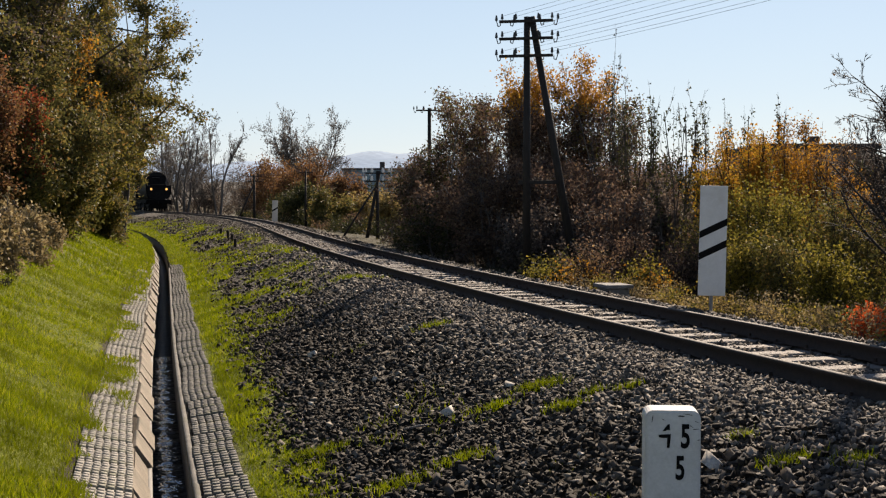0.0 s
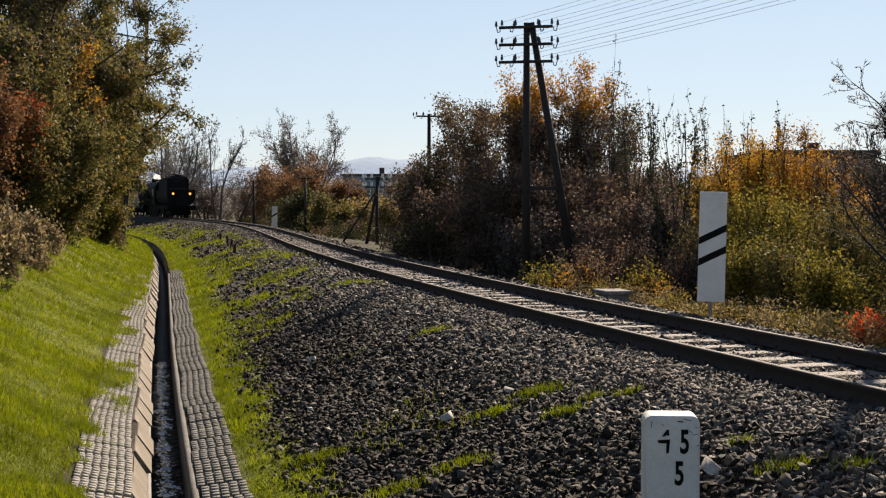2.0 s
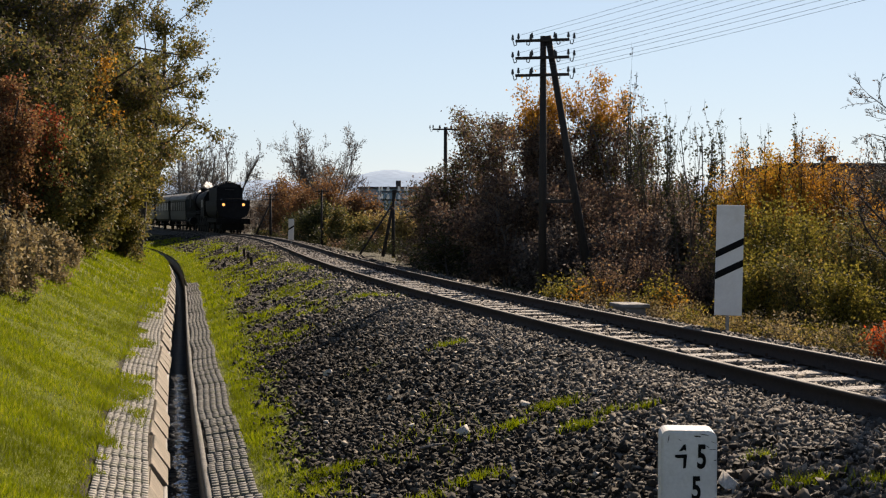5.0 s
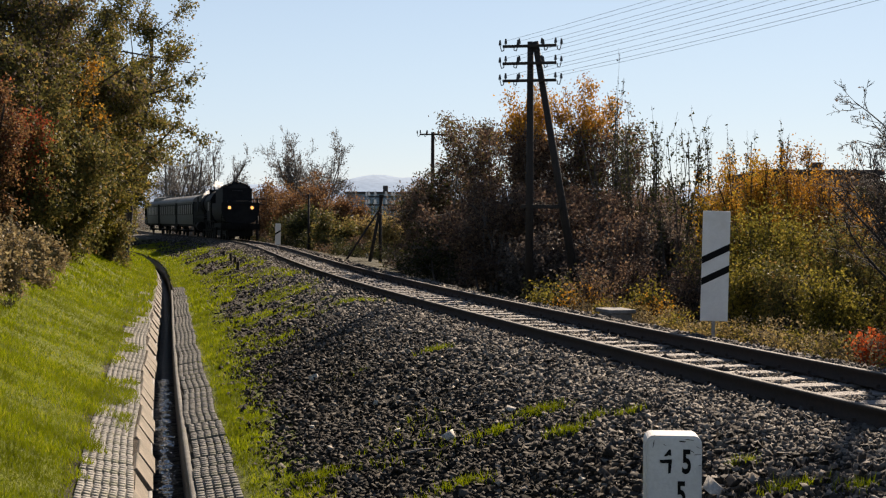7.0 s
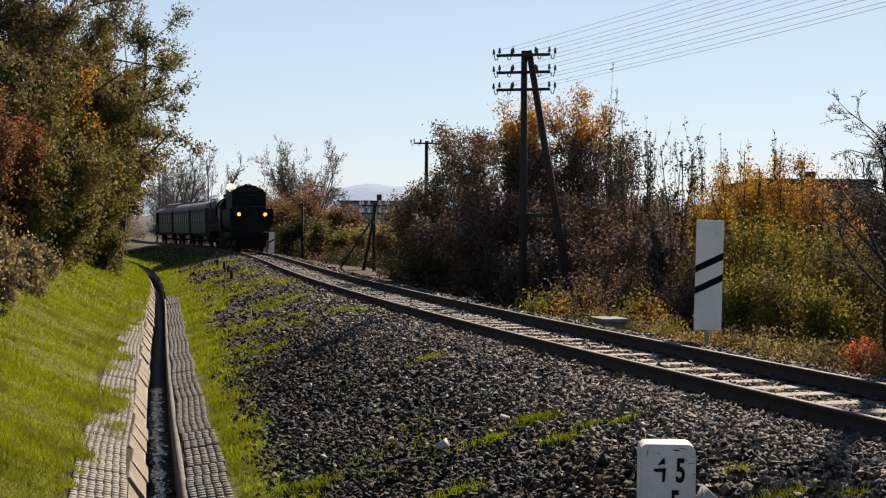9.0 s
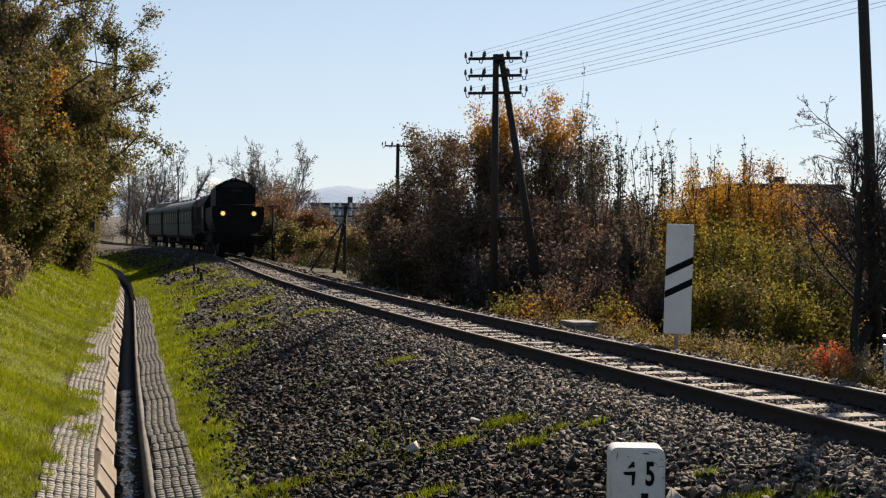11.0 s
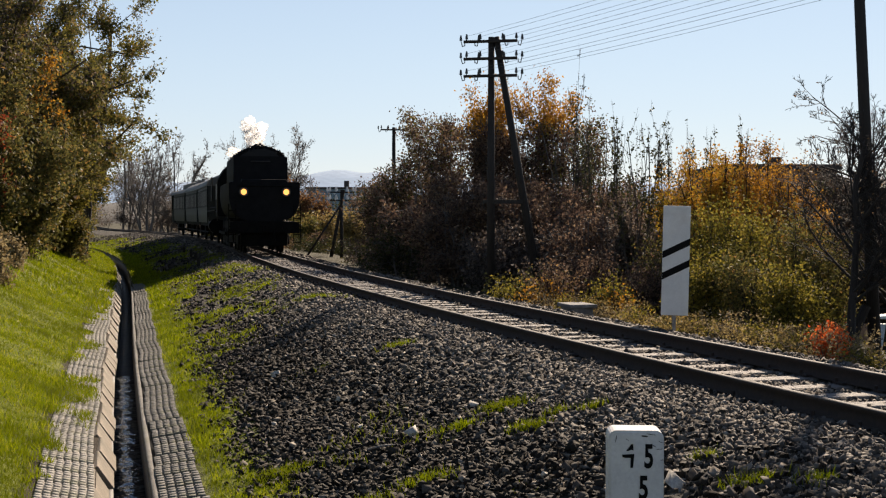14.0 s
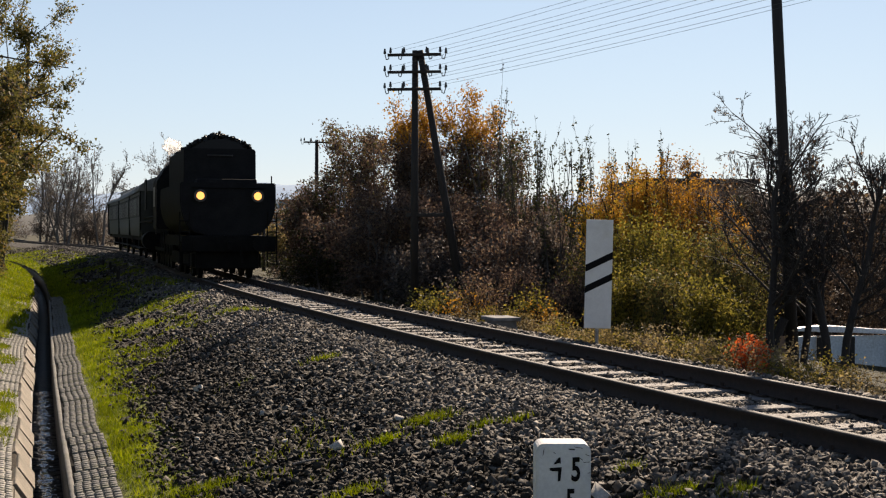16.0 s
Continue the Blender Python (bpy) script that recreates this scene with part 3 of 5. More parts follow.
def plants_far():
    bare = "bare grey-brown tree behind the line"
    for bearing, d, rise, w, sd, n in ((322, 185, 222, 52, 41, 4), (384, 185, 212, 36, 42, 2), (345, 200, 250, 55, 43, 4), (290, 195, 238, 45, 44, 4), (362, 190, 300, 30, 46, 3)):
        stand("bare_tree", bearing, d, rise, w, bare, "tree", LEAF_GREYBROWN, 700, size=0.12, seed=sd, trunk=0.2, stems=n, scatter=0.3, up=0.3, angle=(22, 55), start=0.2, fine=0.02, levels=4, kids=(13, 7, 5, 2), bark=BARK_GREY, group="bare trees in the distance")
    # a dome of upright twigs over rust-coloured leaves
    stand("bare_tree", 552, 150, 205, 66, "bare spreading tree with a few rusty leaves", "tree", LEAF_GREYBROWN, 4500, size=0.1, seed=45, trunk=0.13, stems=9, scatter=0.3, up=0.25, wild=0.12, angle=(20, 55), start=0.25, fine=0.016, levels=4, kids=(13, 9, 5, 3), bark=BARK_GREY)
    rust = "rust-coloured autumn bush beside the line"
    for bearing, d, rise, w, n, sd, lf in ((505, 130, 288, 42, 11000, 51, LEAF_AUTUMN), (560, 128, 275, 46, 12000, 52, LEAF_AUTUMN), (604, 112, 316, 26, 8000, 53, LEAF_AUTUMN), (545, 104, 335, 40, 8000, 54, LEAF_DARK), (598, 96, 348, 30, 8000, 55, LEAF_OLIVE), (475, 140, 322, 28, 5000, 56, LEAF_AUTUMN), (690, 92, 352, 16, 4000, 57, LEAF_STRAW), (632, 98, 352, 20, 5000, 58, LEAF_STRAW), (440, 170, 318, 26, 3500, 59, LEAF_GREYBROWN), (480, 195, 305, 40, 4000, 60, LEAF_GREYBROWN), (398, 190, 330, 34, 3500, 61, LEAF_GREYBROWN), (330, 192, 338, 44, 3500, 62, LEAF_GREYBROWN), (250, 215, 335, 45, 3000, 63, LEAF_GREYBROWN), (190, 225, 330, 50, 3000, 64, LEAF_GREYBROWN), (120, 230, 330, 60, 3000, 65, LEAF_GREYBROWN), (360, 215, 315, 50, 3500, 66, LEAF_GREYBROWN), (425, 210, 300, 36, 3500, 67, LEAF_GREYBROWN), (455, 215, 285, 26, 2500, 47, LEAF_RUST), (512, 112, 352, 34, 5000, 48, LEAF_DARK), (560, 106, 362, 30, 4000, 49, LEAF_DARK)):
        stand("bush", bearing, d, rise, w, rust if lf in (LEAF_RUST, LEAF_AUTUMN) else "straw-yellow bush beside the line" if lf is LEAF_STRAW else "dull grey-brown bush in the distance" if lf is LEAF_GREYBROWN else "dark green bush beside the line", "bush", lf, n, size=0.11, seed=sd, stems=5, levels=2, kids=(9, 5), trunk=0.06, start=0.1, scatter=0.32, ratio=(0.5, 0.5, 0.5), group="autumn bushes beside the line", first=1, fine=0.015)


def plants_right():
    brown = "large dense bush with brown leaves and many twigs"
    for bearing, d, rise, w, n, sd, lf, sec in ((770, 52, 246, 66, 17000, 71, LEAF_BROWN, (LEAF_DARK, 0.1, 0.5)), (845, 49, 182, 85, 25000, 72, LEAF_BROWN, (LEAF_OLIVE, 0.3, 0.3)), (948, 46, 134, 70, 27000, 73, LEAF_BROWN, (LEAF_ORANGE, 0.77, 2.2)), (1018, 47, 132, 74, 25000, 74, LEAF_BROWN, (LEAF_ORANGE, 0.77, 2.2)), (1085, 45, 185, 75, 14000, 75, LEAF_BROWN, (LEAF_OLIVE, 0.3, 0.5)), (735, 56, 275, 46, 10000, 76, LEAF_DARK, (LEAF_GREYBROWN, 0.2, 0.5)), (870, 41, 290, 90, 16000, 77, LEAF_BROWN, None), (1020, 40, 300, 90, 14000, 78, LEAF_BROWN, None), (780, 45, 330, 75, 11000, 79, LEAF_DARK, (LEAF_BROWN, 0.1, 0.9)), (1130, 42, 300, 70, 9000, 80, LEAF_BROWN, None), (1105, 35, 345, 52, 6000, 70, LEAF_BROWN, None), (1185, 34, 340, 50, 6000, 88, LEAF_GREYBROWN, None), (960, 37, 380, 70, 7000, 68, LEAF_GREYBROWN, None), (1200, 45, 290, 70, 9000, 69, LEAF_DARK, (LEAF_GREYBROWN, 0.2, 0.6))):
        stand("large_bush", bearing, d, rise, w, brown, "bush", lf, n, size=0.055, seed=sd, stems=11, levels=3, kids=(7, 5, 4), trunk=0.04, start=0.08, scatter=0.15, second=sec, up=0.2, wild=0.17, angle=(30, 80), even=1.3, ratio=(0.6, 0.6, 0.6), group="brown bushes beyond the track", first=2, bark=BARK_GREY, fine=0.008)
    for bearing, d, rise, w, sd in ((1195, 33, 168, 44, 81), (1150, 36, 178, 34, 82), (1240, 34, 200, 34, 83), (1118, 40, 158, 34, 84), (1075, 42, 96, 30, 85), (1310, 36, 196, 26, 86), (1410, 37, 205, 30, 87), (1372, 37, 205, 12, 88)):
        stand("young_poplar", bearing, d, rise, w, "slender young poplar with few dark leaves", "tree", LEAF_DARK, 520, size=0.05, seed=sd, stems=5, levels=2, kids=(9, 4), trunk=0.026, start=0.3, scatter=0.035, up=0.45, angle=(22, 50), ratio=(0.5, 0.45, 0.4), group="young poplars", first=1)
    # blackish bark stands in for the dark gaps between the birch leaves
    for bearing, d, rise, w, n, sd, lf, sec in ((1290, 33, 258, 48, 12000, 91, LEAF_GOLD, (LEAF_ORANGE, 0.4, 0.7)), (1345, 32, 250, 58, 15000, 92, LEAF_ORANGE, (LEAF_GOLD, 0.5, 0.4)), (1420, 32, 226, 64, 16000, 93, LEAF_ORANGE, (LEAF_RUST, 0.6, 0.3)), (1470, 31, 268, 50, 12000, 94, LEAF_ORANGE, (LEAF_RUST, 0.4, 0.5)), (1390, 34, 276, 70, 12000, 95, LEAF_GOLD, (LEAF_ORANGE, 0.3, 0.9))):
        stand("birch", bearing, d, rise, w, "slender birch with golden and orange leaves", "tree", lf, n, size=0.036, seed=sd, stems=13, levels=2, kids=(18, 7), trunk=0.026, start=0.1, scatter=0.11, second=sec, up=0.55, angle=(15, 42), ratio=(0.32, 0.42, 0.4), even=0.5, bark=BARK_BLACK, group="autumn birches", first=1)
    # dark-leaved shrubs at 1360 and 1460 are added to darken the birches' gaps
    for bearing, d, rise, w, n, sd, lf in ((1330, 28, 325, 46, 7500, 101, LEAF_GREEN), (1400, 27, 345, 52, 7500, 102, LEAF_GREEN), (1475, 26, 355, 54, 7500, 103, LEAF_OLIVE), (1305, 25, 425, 40, 4500, 104, LEAF_GREEN), (1390, 24, 430, 44, 5000, 105, LEAF_OLIVE), (1360, 37, 300, 80, 9000, 121, LEAF_DARK), (1460, 37, 300, 80, 9000, 122, LEAF_DARK), (1470, 23, 450, 48, 6000, 106, LEAF_GREEN), (960, 30, 476, 28, 1400, 107, LEAF_GREEN), (1000, 30, 464, 24, 900, 117, LEAF_OLIVE), (1042, 29, 444, 34, 1500, 108, LEAF_RUST), (1030, 28.5, 480, 34, 700, 118, LEAF_ORANGE), (1146, 27, 472, 22, 1500, 109, LEAF_GREEN), (1160, 26.5, 492, 20, 700, 119, LEAF_ORANGE), (1215, 29, 430, 40, 4000, 110, LEAF_BROWN), (1100, 31, 420, 40, 4000, 111, LEAF_BROWN), (1530, 25, 400, 55, 6000, 112, LEAF_OLIVE), (1600, 34, 400, 70, 6000, 113, LEAF_UMBER), (1780, 32, 330, 90, 8000, 114, LEAF_UMBER), (1250, 30, 380, 40, 4000, 115, LEAF_OLIVE), (1700, 40, 360, 90, 7000, 116, LEAF_UMBER)):
        stand("shrub", bearing, d, rise, w, "leafy orange-brown autumn shrub beside the track" if lf in (LEAF_ORANGE, LEAF_RUST, LEAF_BROWN) else "leafy shrub beside the track, yellow-green to dark", "shrub", lf, n, size=0.034, seed=sd, stems=13, levels=2, kids=(7, 4), trunk=0.015, start=0.1, scatter=0.17, up=0.8, even=0.45, bark=BARK_BLACK, wild=0.16, angle=(14, 45), ratio=(0.5, 0.5, 0.5), group="shrubs beyond the track", first=0)
    # scrub along the far side of the line
    for k in range(15):
        y = 30 + k * 2.4
        x = float(xc(y)) + 5.0 + 1.4 * random.random()
        plant("scrub", x, y, 0.7 + 0.5 * random.random(), 1.3, "low dark autumn scrub along the far side of the track", "scrub", (LEAF_GREYBROWN, LEAF_DARK, LEAF_GREYBROWN)[k % 3], 2200, size=0.05, seed=160 + k, stems=8, levels=2, kids=(6, 3), trunk=0.02, start=0.1, scatter=0.14, wild=0.2, group="scrub along the track", first=1)
    for k in range(10):
        y = 84 + k * 5.0
        x = float(xc(y)) + 5.0 + 1.6 * random.random()
        plant("scrub", x, y, 0.8 + 0.7 * random.random(), 1.8, "low autumn scrub along the far side of the track", "scrub", (LEAF_DARK, LEAF_RUST, LEAF_OLIVE)[k % 3], 2200, size=0.07, seed=180 + k, stems=9, levels=2, kids=(6, 4), trunk=0.02, start=0.1, scatter=0.18, wild=0.2, group="scrub along the track", first=1)
    # low weeds along the foot of the ballast
    for k in range(22):
        y = 14.8 + k * 0.66
        x = float(xc(y)) + 3.1 + 0.9 * random.random()
        plant("weed_clump", x, y, 0.3 + 0.3 * random.random(), 0.5, "low clump of yellowing weeds at the foot of the ballast", "weeds", (LEAF_GREEN, STRAW, LEAF_STRAW)[k % 3], 900, size=0.025, seed=200 + k, stems=9, levels=1, kids=(5,), trunk=0.006, start=0.1, scatter=0.07, group="weeds along the track", sink=0.02, first=0)
    stand("shrub", 1545, 18.0, 545, 17, "small shrub with bright orange-red leaves", "shrub", LEAF_RED, 1500, size=0.032, seed=120, stems=6, levels=1, kids=(7,), trunk=0.01, start=0.2, scatter=0.08, first=0)
    for bearing, d, rise, w, sd, ln in ((1582, 22.2, 128, 105, 131, (0.0, 0)), (1690, 22, 165, 90, 132, (-0.04, 0)), (1715, 21.5, 180, 90, 133, (0.16, 0)), (1640, 25, 150, 90, 134, (0.03, 0))):
        stand("bare_tree", bearing, d, rise, w, "dark leafless tree with fine upright twigs", "tree", LEAF_RUST, 220, size=0.03, seed=sd, trunk=0.085, stems=1, levels=4, kids=(20, 9, 6, 3), start=0.2, up=0.5, wild=0.1, angle=(30, 60), lean=ln, fine=0.0055, scatter=0.04, ratio=(0.62, 0.6, 0.6, 0.6), bark=BARK_BLACK, group="bare trees by the track")
    # thicket further down the slope, seen through the gaps
    for bearing, d, rise, w, n, sd, lf in ((1120, 75, 300, 90, 7000, 141, LEAF_RUST), (1230, 72, 310, 90, 7000, 142, LEAF_DARK), (1580, 60, 290, 120, 9000, 143, LEAF_UMBER), (1740, 62, 255, 130, 12000, 144, LEAF_UMBER), (1880, 50, 300, 100, 6000, 145, LEAF_OLIVE), (720, 95, 320, 60, 5000, 146, LEAF_DARK), (1600, 40, 310, 90, 8000, 147, LEAF_UMBER), (1700, 44, 290, 100, 8000, 148, LEAF_UMBER), (1800, 40, 300, 90, 7000, 149, LEAF_UMBER), (1640, 34, 420, 70, 5000, 150, LEAF_UMBER)):
        stand("thicket", bearing, d, rise, w, "brown thicket down the slope behind the trees", "bush", lf, n, size=0.11, seed=sd, stems=7, levels=2, kids=(6, 3), trunk=0.05, start=0.08, scatter=0.3, up=0.3, ratio=(0.55, 0.5, 0.5), group="thicket behind the trees", first=1)


plants_left()
plants_far()
plants_right()


# ---- distance ----
def hill(name, d, profile, x0, x1, material, label, depth):
    n = 160
    xs = np.linspace(x0, x1, n)
    rng = np.random.default_rng(7)
    z = np.array([profile(x) for x in xs]) + 0.012 * d * 0.12 * rng.normal(0, 1, n).cumsum() / 6
    ys = np.linspace(0, 1, 8)
    V, idx = [], np.arange(8 * n).reshape(8, n)
    for k in ys:
        V.append(np.stack([xs, np.full(n, d + depth * k), -6 + (z + 6) * math.sin(k * math.pi / 2) + rng.normal(0, 0.004 * d * k * 0.4, n)], 1))
    F = np.stack([idx[:-1, :-1], idx[:-1, 1:], idx[1:, 1:], idx[1:, :-1]], -1).reshape(-1, 4)
    return tagged(new(name, mesh_of(name, np.concatenate(V), F, material, smooth=True)), label, "hill", kind="structure")


# distance haze put into the material: bluish base colour and a faint blue glow
HILL_BLUE = surface("haze_painted_blue_woods", (0.12, 0.17, 0.23), (0.17, 0.22, 0.29), 0.01, 1.0, 0, 0, 0.05)
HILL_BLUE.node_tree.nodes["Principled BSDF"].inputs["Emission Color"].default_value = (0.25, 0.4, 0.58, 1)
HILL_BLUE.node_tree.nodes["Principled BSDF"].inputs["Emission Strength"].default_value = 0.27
HILL_NEAR = surface("hazy_brown_woods", (0.035, 0.036, 0.034), (0.06, 0.056, 0.046), 0.03, 1.0, 0, 0, 0.2)
hill("backdrop_hill", 2600, lambda x: 97 + 23 * math.exp(-((x + 140) / 170) ** 2) + 4 * math.sin(x / 41) + 5 * math.sin(x / 150 + 1), -2200, 2400, HILL_BLUE, "distant wooded hill ridge in painted blue haze", 700)
hill("backdrop_hill", 900, lambda x: 16 + 5 * math.sin(x / 120 + 2) + 26 * smoothstep(120, 300, x), -900, 900, HILL_NEAR, "brown wooded rise behind the bushes", 250)


# ---- buildings ----
PLASTER_TEAL = surface("grey_teal_cladding", (0.16, 0.24, 0.29), (0.2, 0.29, 0.34), 0.6, 0.7, 0, 0.1, 5)
ROOF_DARK = surface("dark_roof", (0.035, 0.03, 0.028), (0.06, 0.05, 0.045), 2, 0.8, 0, 0.2, 20)
PLASTER_BROWN = surface("brown_plaster", (0.16, 0.11, 0.08), (0.24, 0.17, 0.12), 1, 0.9, 0, 0.2, 20)
PANEL_WHITE = surface("white_sheet_panel", (0.66, 0.68, 0.7), (0.78, 0.8, 0.82), 2, 0.45, 0, 0.05, 20)


def flat_building(x0, x1, y0, y1, base, top, label, wall, windows, chimneys):
    b = empty("building", pose(x0, y0, base), label=label, category="building")
    w, dp, h = x1 - x0, y1 - y0, top - base
    part("wall", boxed(0, w, 0, dp, 0, h, 0.03), wall, b)
    part("roof", boxed(-0.25, w + 0.25, -0.25, dp + 0.25, h, h + 0.28, 0.04), ROOF_DARK, b, "dark flat roof slab")
    for k in range(windows):
        cx = w * (k + 0.5) / windows
        win = part("window", boxed(cx - 0.7, cx + 0.7, -0.06, 0.04, h - 2.0, h - 0.9), WHITE_PAINT, b)
        part("pane", boxed(cx - 0.62, cx + 0.62, -0.09, -0.055, h - 1.92, h - 0.98), GLASS_DARK, win)
    for cx, ch, cw in chimneys:
        part("chimney", boxed(cx - cw, cx + cw, 2, 2 + 2 * cw, h + 0.2, h + ch, 0.03), ROOF_DARK, b)
    return b


flat_building(-14.0, -4.6, 190, 204, -4.0, 5.4, "flat-roofed grey-teal factory hall behind the bushes", PLASTER_TEAL, 0, [(5.4, 1.2, 0.35)])
flat_building(16.8, 22.3, 70, 80, -4.5, 4.0, "brown plastered house with a dark low roof behind the birches", PLASTER_BROWN, 4, [(2.9, 0.75, 0.25)])


def shelter():
    """A low white-roofed shelter down the slope, seen between the tree trunks."""
    x, y = 11.9, 31.0
    z = float(ground_z(x, y)) - 0.2
    b = empty("garden_shelter", pose(x, y, z, 0, 0, 8), label="low garden shelter with a white roof edge and pale panels", category="shelter")
    part("roof", extruded([(-1.7, 1.03), (3.2, 0.84), (3.25, 0.88), (1.0, 1.02), (0.4, 1.05), (-0.6, 1.13), (-1.0, 1.14), (-1.7, 1.08)], -1.1, -0.8, 0.015), PANEL_WHITE, b, "white sheet roof with a rounded edge")
    for xx, w in ((-1.34, 0.3), (-0.6, 0.36), (0.3, 0.45), (1.35, 0.48), (2.4, 0.44)):
        part("panel", boxed(xx - w, xx + w, -0.95, -0.9, -0.3, 0.9, 0.01), PANEL_GREY, b)
    for xx in (-1.68, -1.0, -0.2, 0.8, 1.9, 2.9):
        part("post", boxed(xx - 0.05, xx + 0.05, -1.06, -0.97, -0.3, 0.88), WOOD_POLE, b)
    part("back_wall", boxed(-1.65, 3.1, 0.9, 1.0, -0.05, 0.75), PLASTER_BROWN, b)
    return b


PANEL_GREY = surface("pale_blue_grey_panel", (0.5, 0.56, 0.6), (0.6, 0.66, 0.7), 2, 0.5, 0, 0.05, 20)
shelter()


# ---- telegraph poles and wires ----
def insulator(parent, x, z, hook, glaze):
    bm = bmesh.new()
    if hook:
        rod(bm, (x, 0, z), (x, 0, z - 0.08), 0.012, n=5)
        rod(bm, (x, 0, z - 0.08), (x + hook * 0.06, 0, z - 0.1), 0.012, n=5)
        rod(bm, (x + hook * 0.06, 0, z - 0.1), (x + hook * 0.1, 0, z + 0.05), 0.012, n=5)
        x, z = x + hook * 0.1, z - 0.03
    else:
        rod(bm, (x, 0, z), (x, 0, z + 0.1), 0.012, n=5)
    k = 1.7 if glaze is PORCELAIN else 1.0
    rod(bm, (x, 0, z + 0.08), (x, 0, z + 0.08 + 0.07 * k), 0.038 * k, 0.03 * k, 8)
    rod(bm, (x, 0, z + 0.08 + 0.07 * k), (x, 0, z + 0.08 + 0.13 * k), 0.028 * k, 0.02 * k, 8)
    part("insulator", bm, glaze, parent)


def telegraph_pole(bearing, d, top, arms, turn, label, brace=None, lean=(0, 0), r=0.11, half=0.68, stay=None, glaze=INSULATOR):
    x, y = place(bearing, d)
    z0 = float(ground_z(x, y)) - 0.3
    h = top - z0
    b = empty("telegraph_pole", pose(x, y, z0, 0, 0, turn), label=label, category="telegraph pole", group="telegraph poles along the line")
    part("post", rodded((-lean[0], -lean[1], 0), (0, 0, h), r, r * 0.72, 12), WOOD_POLE, b, smooth=True)
    if brace:
        part("strut", rodded((brace, 0.1, 0.0), (0.12, 0.0, h), r, r * 0.72, 12), WOOD_POLE, b, smooth=True)
        part("cross_tie", boxed(-0.2, brace * 0.62, -0.07, 0.07, h * 0.39, h * 0.39 + 0.1, 0.01), WOOD_POLE, b)
    if stay:
        part("stay", rodded((stay, 0, 0), (0, 0, h * 0.82), r * 0.6, r * 0.5, 10), WOOD_POLE, b, smooth=True)
    for k in range(arms):
        z = h - 0.12 - 0.43 * k
        arm = part("crossarm", boxed(-half, half, -0.17, -0.1, z - 0.035, z + 0.035, 0.008), WOOD_POLE, b)
        for sgn in (-1, 1):
            insulator(arm, sgn * half, z, sgn, glaze)
            insulator(arm, sgn * half * 0.93, z, 0, glaze)
            insulator(arm, sgn * half * 0.62, z, -sgn, glaze)
            insulator(arm, sgn * half * 0.42, z, 0, glaze)
    return b


A_POLE = telegraph_pole(932, 34, top_at(32, 34), 3, -14, "dark wooden A-frame telegraph pole with three crossarms", brace=1.3)
telegraph_pole(668, 72, top_at(303, 72), 2, 8, "dark wooden telegraph pole with crossarms and struts", brace=-0.62, half=0.66, stay=-2.1, r=0.1, glaze=PORCELAIN)
telegraph_pole(450, 118, top_at(310, 118), 2, 8, "distant dark wooden telegraph pole with a stay", half=0.68, stay=-1.6, r=0.13)
telegraph_pole(541, 96, top_at(303, 96), 1, 8, "distant dark wooden telegraph pole", half=0.5, r=0.09)
telegraph_pole(760, 62, top_at(192, 62), 1, 10, "dark wooden telegraph pole standing in a bush", half=0.62, r=0.11)
telegraph_pole(1571, 23.5, 8.2, 3, 10, "tall dark wooden telegraph pole beside the track", lean=(-0.55, 0), r=0.115)
stub = empty("pole_strut", pose(*place(1592, 22.5), float(ground_z(*place(1592, 22.5))) - 0.1), label="leaning short wooden pole strut", category="strut")
part("post", rodded((-0.28, 0, 0), (0.12, 0, 0.95), 0.09, 0.08, 10), WOOD_POLE, stub)


def wires():
    x, y = place(932, 34)
    top = top_at(32, 34)
    k = 0
    for row in range(3):
        for s in (-0.63, -0.28, 0.28, 0.63):
            a = Vector((x + s, y - 0.25, top - 0.02 - 0.43 * row))
            b = Vector((x + 15.5 + s * 0.4, y - 36, top + 1.5 - 0.43 * row))
            pts = [a.lerp(b, i / 14) - Vector((0, 0, 1.5 * (i / 14) * (1 - i / 14))) for i in range(15)]
            v, f = tubes([(np.array(pts), np.full(15, 0.0038), 3)])
            tagged(new("telegraph_wire", mesh_of("telegraph_wire", v, f, WIRE)), "thin telegraph wire strung from the crossarm", "wire", "telegraph wires")
            k += 1


wires()


# ---- signs and small line-side things ----
def warning_board(bearing, d, rise0, rise1, wide, stripes, label):
    x, y = place(bearing, d)
    z0, z1 = top_at(rise1, d), top_at(rise0, d)
    g = float(ground_z(x, y)) - 0.1
    w = wide / 2400 * d / 2
    h = z1 - z0
    b = empty("marker_board", pose(x, y, g, 0, 1.1, -6), label=label, category="sign")
    part("board", boxed(-w, w, -0.012, 0.012, z0 - g, z1 - g, 0.006), WHITE_PAINT, b, "white painted sheet board")
    for f in stripes:
        zc = z0 - g + h * f
        bm = bmesh.new()
        vs = [bm.verts.new((xx, -0.016, zz)) for xx, zz in ((-w, zc - 0.13), (w, zc + 0.08), (w, zc + 0.19), (-w, zc - 0.02))]
        bmesh.ops.extrude_face_region(bm, geom=[bm.faces.new(vs)])
        for v in list(bm.verts)[4:]:
            v.co.y += 0.003
        part("stripe", bm, BLACK_PAINT, b, "black diagonal stripe")
    part("post", rodded((0, 0.04, 0), (0, 0.04, z1 - g - 0.1), 0.028, n=10), STEEL_GREY, b)
    return b


warning_board(1259, 20.8, 329, 524, 48, (0.4, 0.595), "white warning board with two black diagonal stripes on a post")
warning_board(486, 80, 355, 392, 10, (0.55,), "small white warning board with a black stripe")


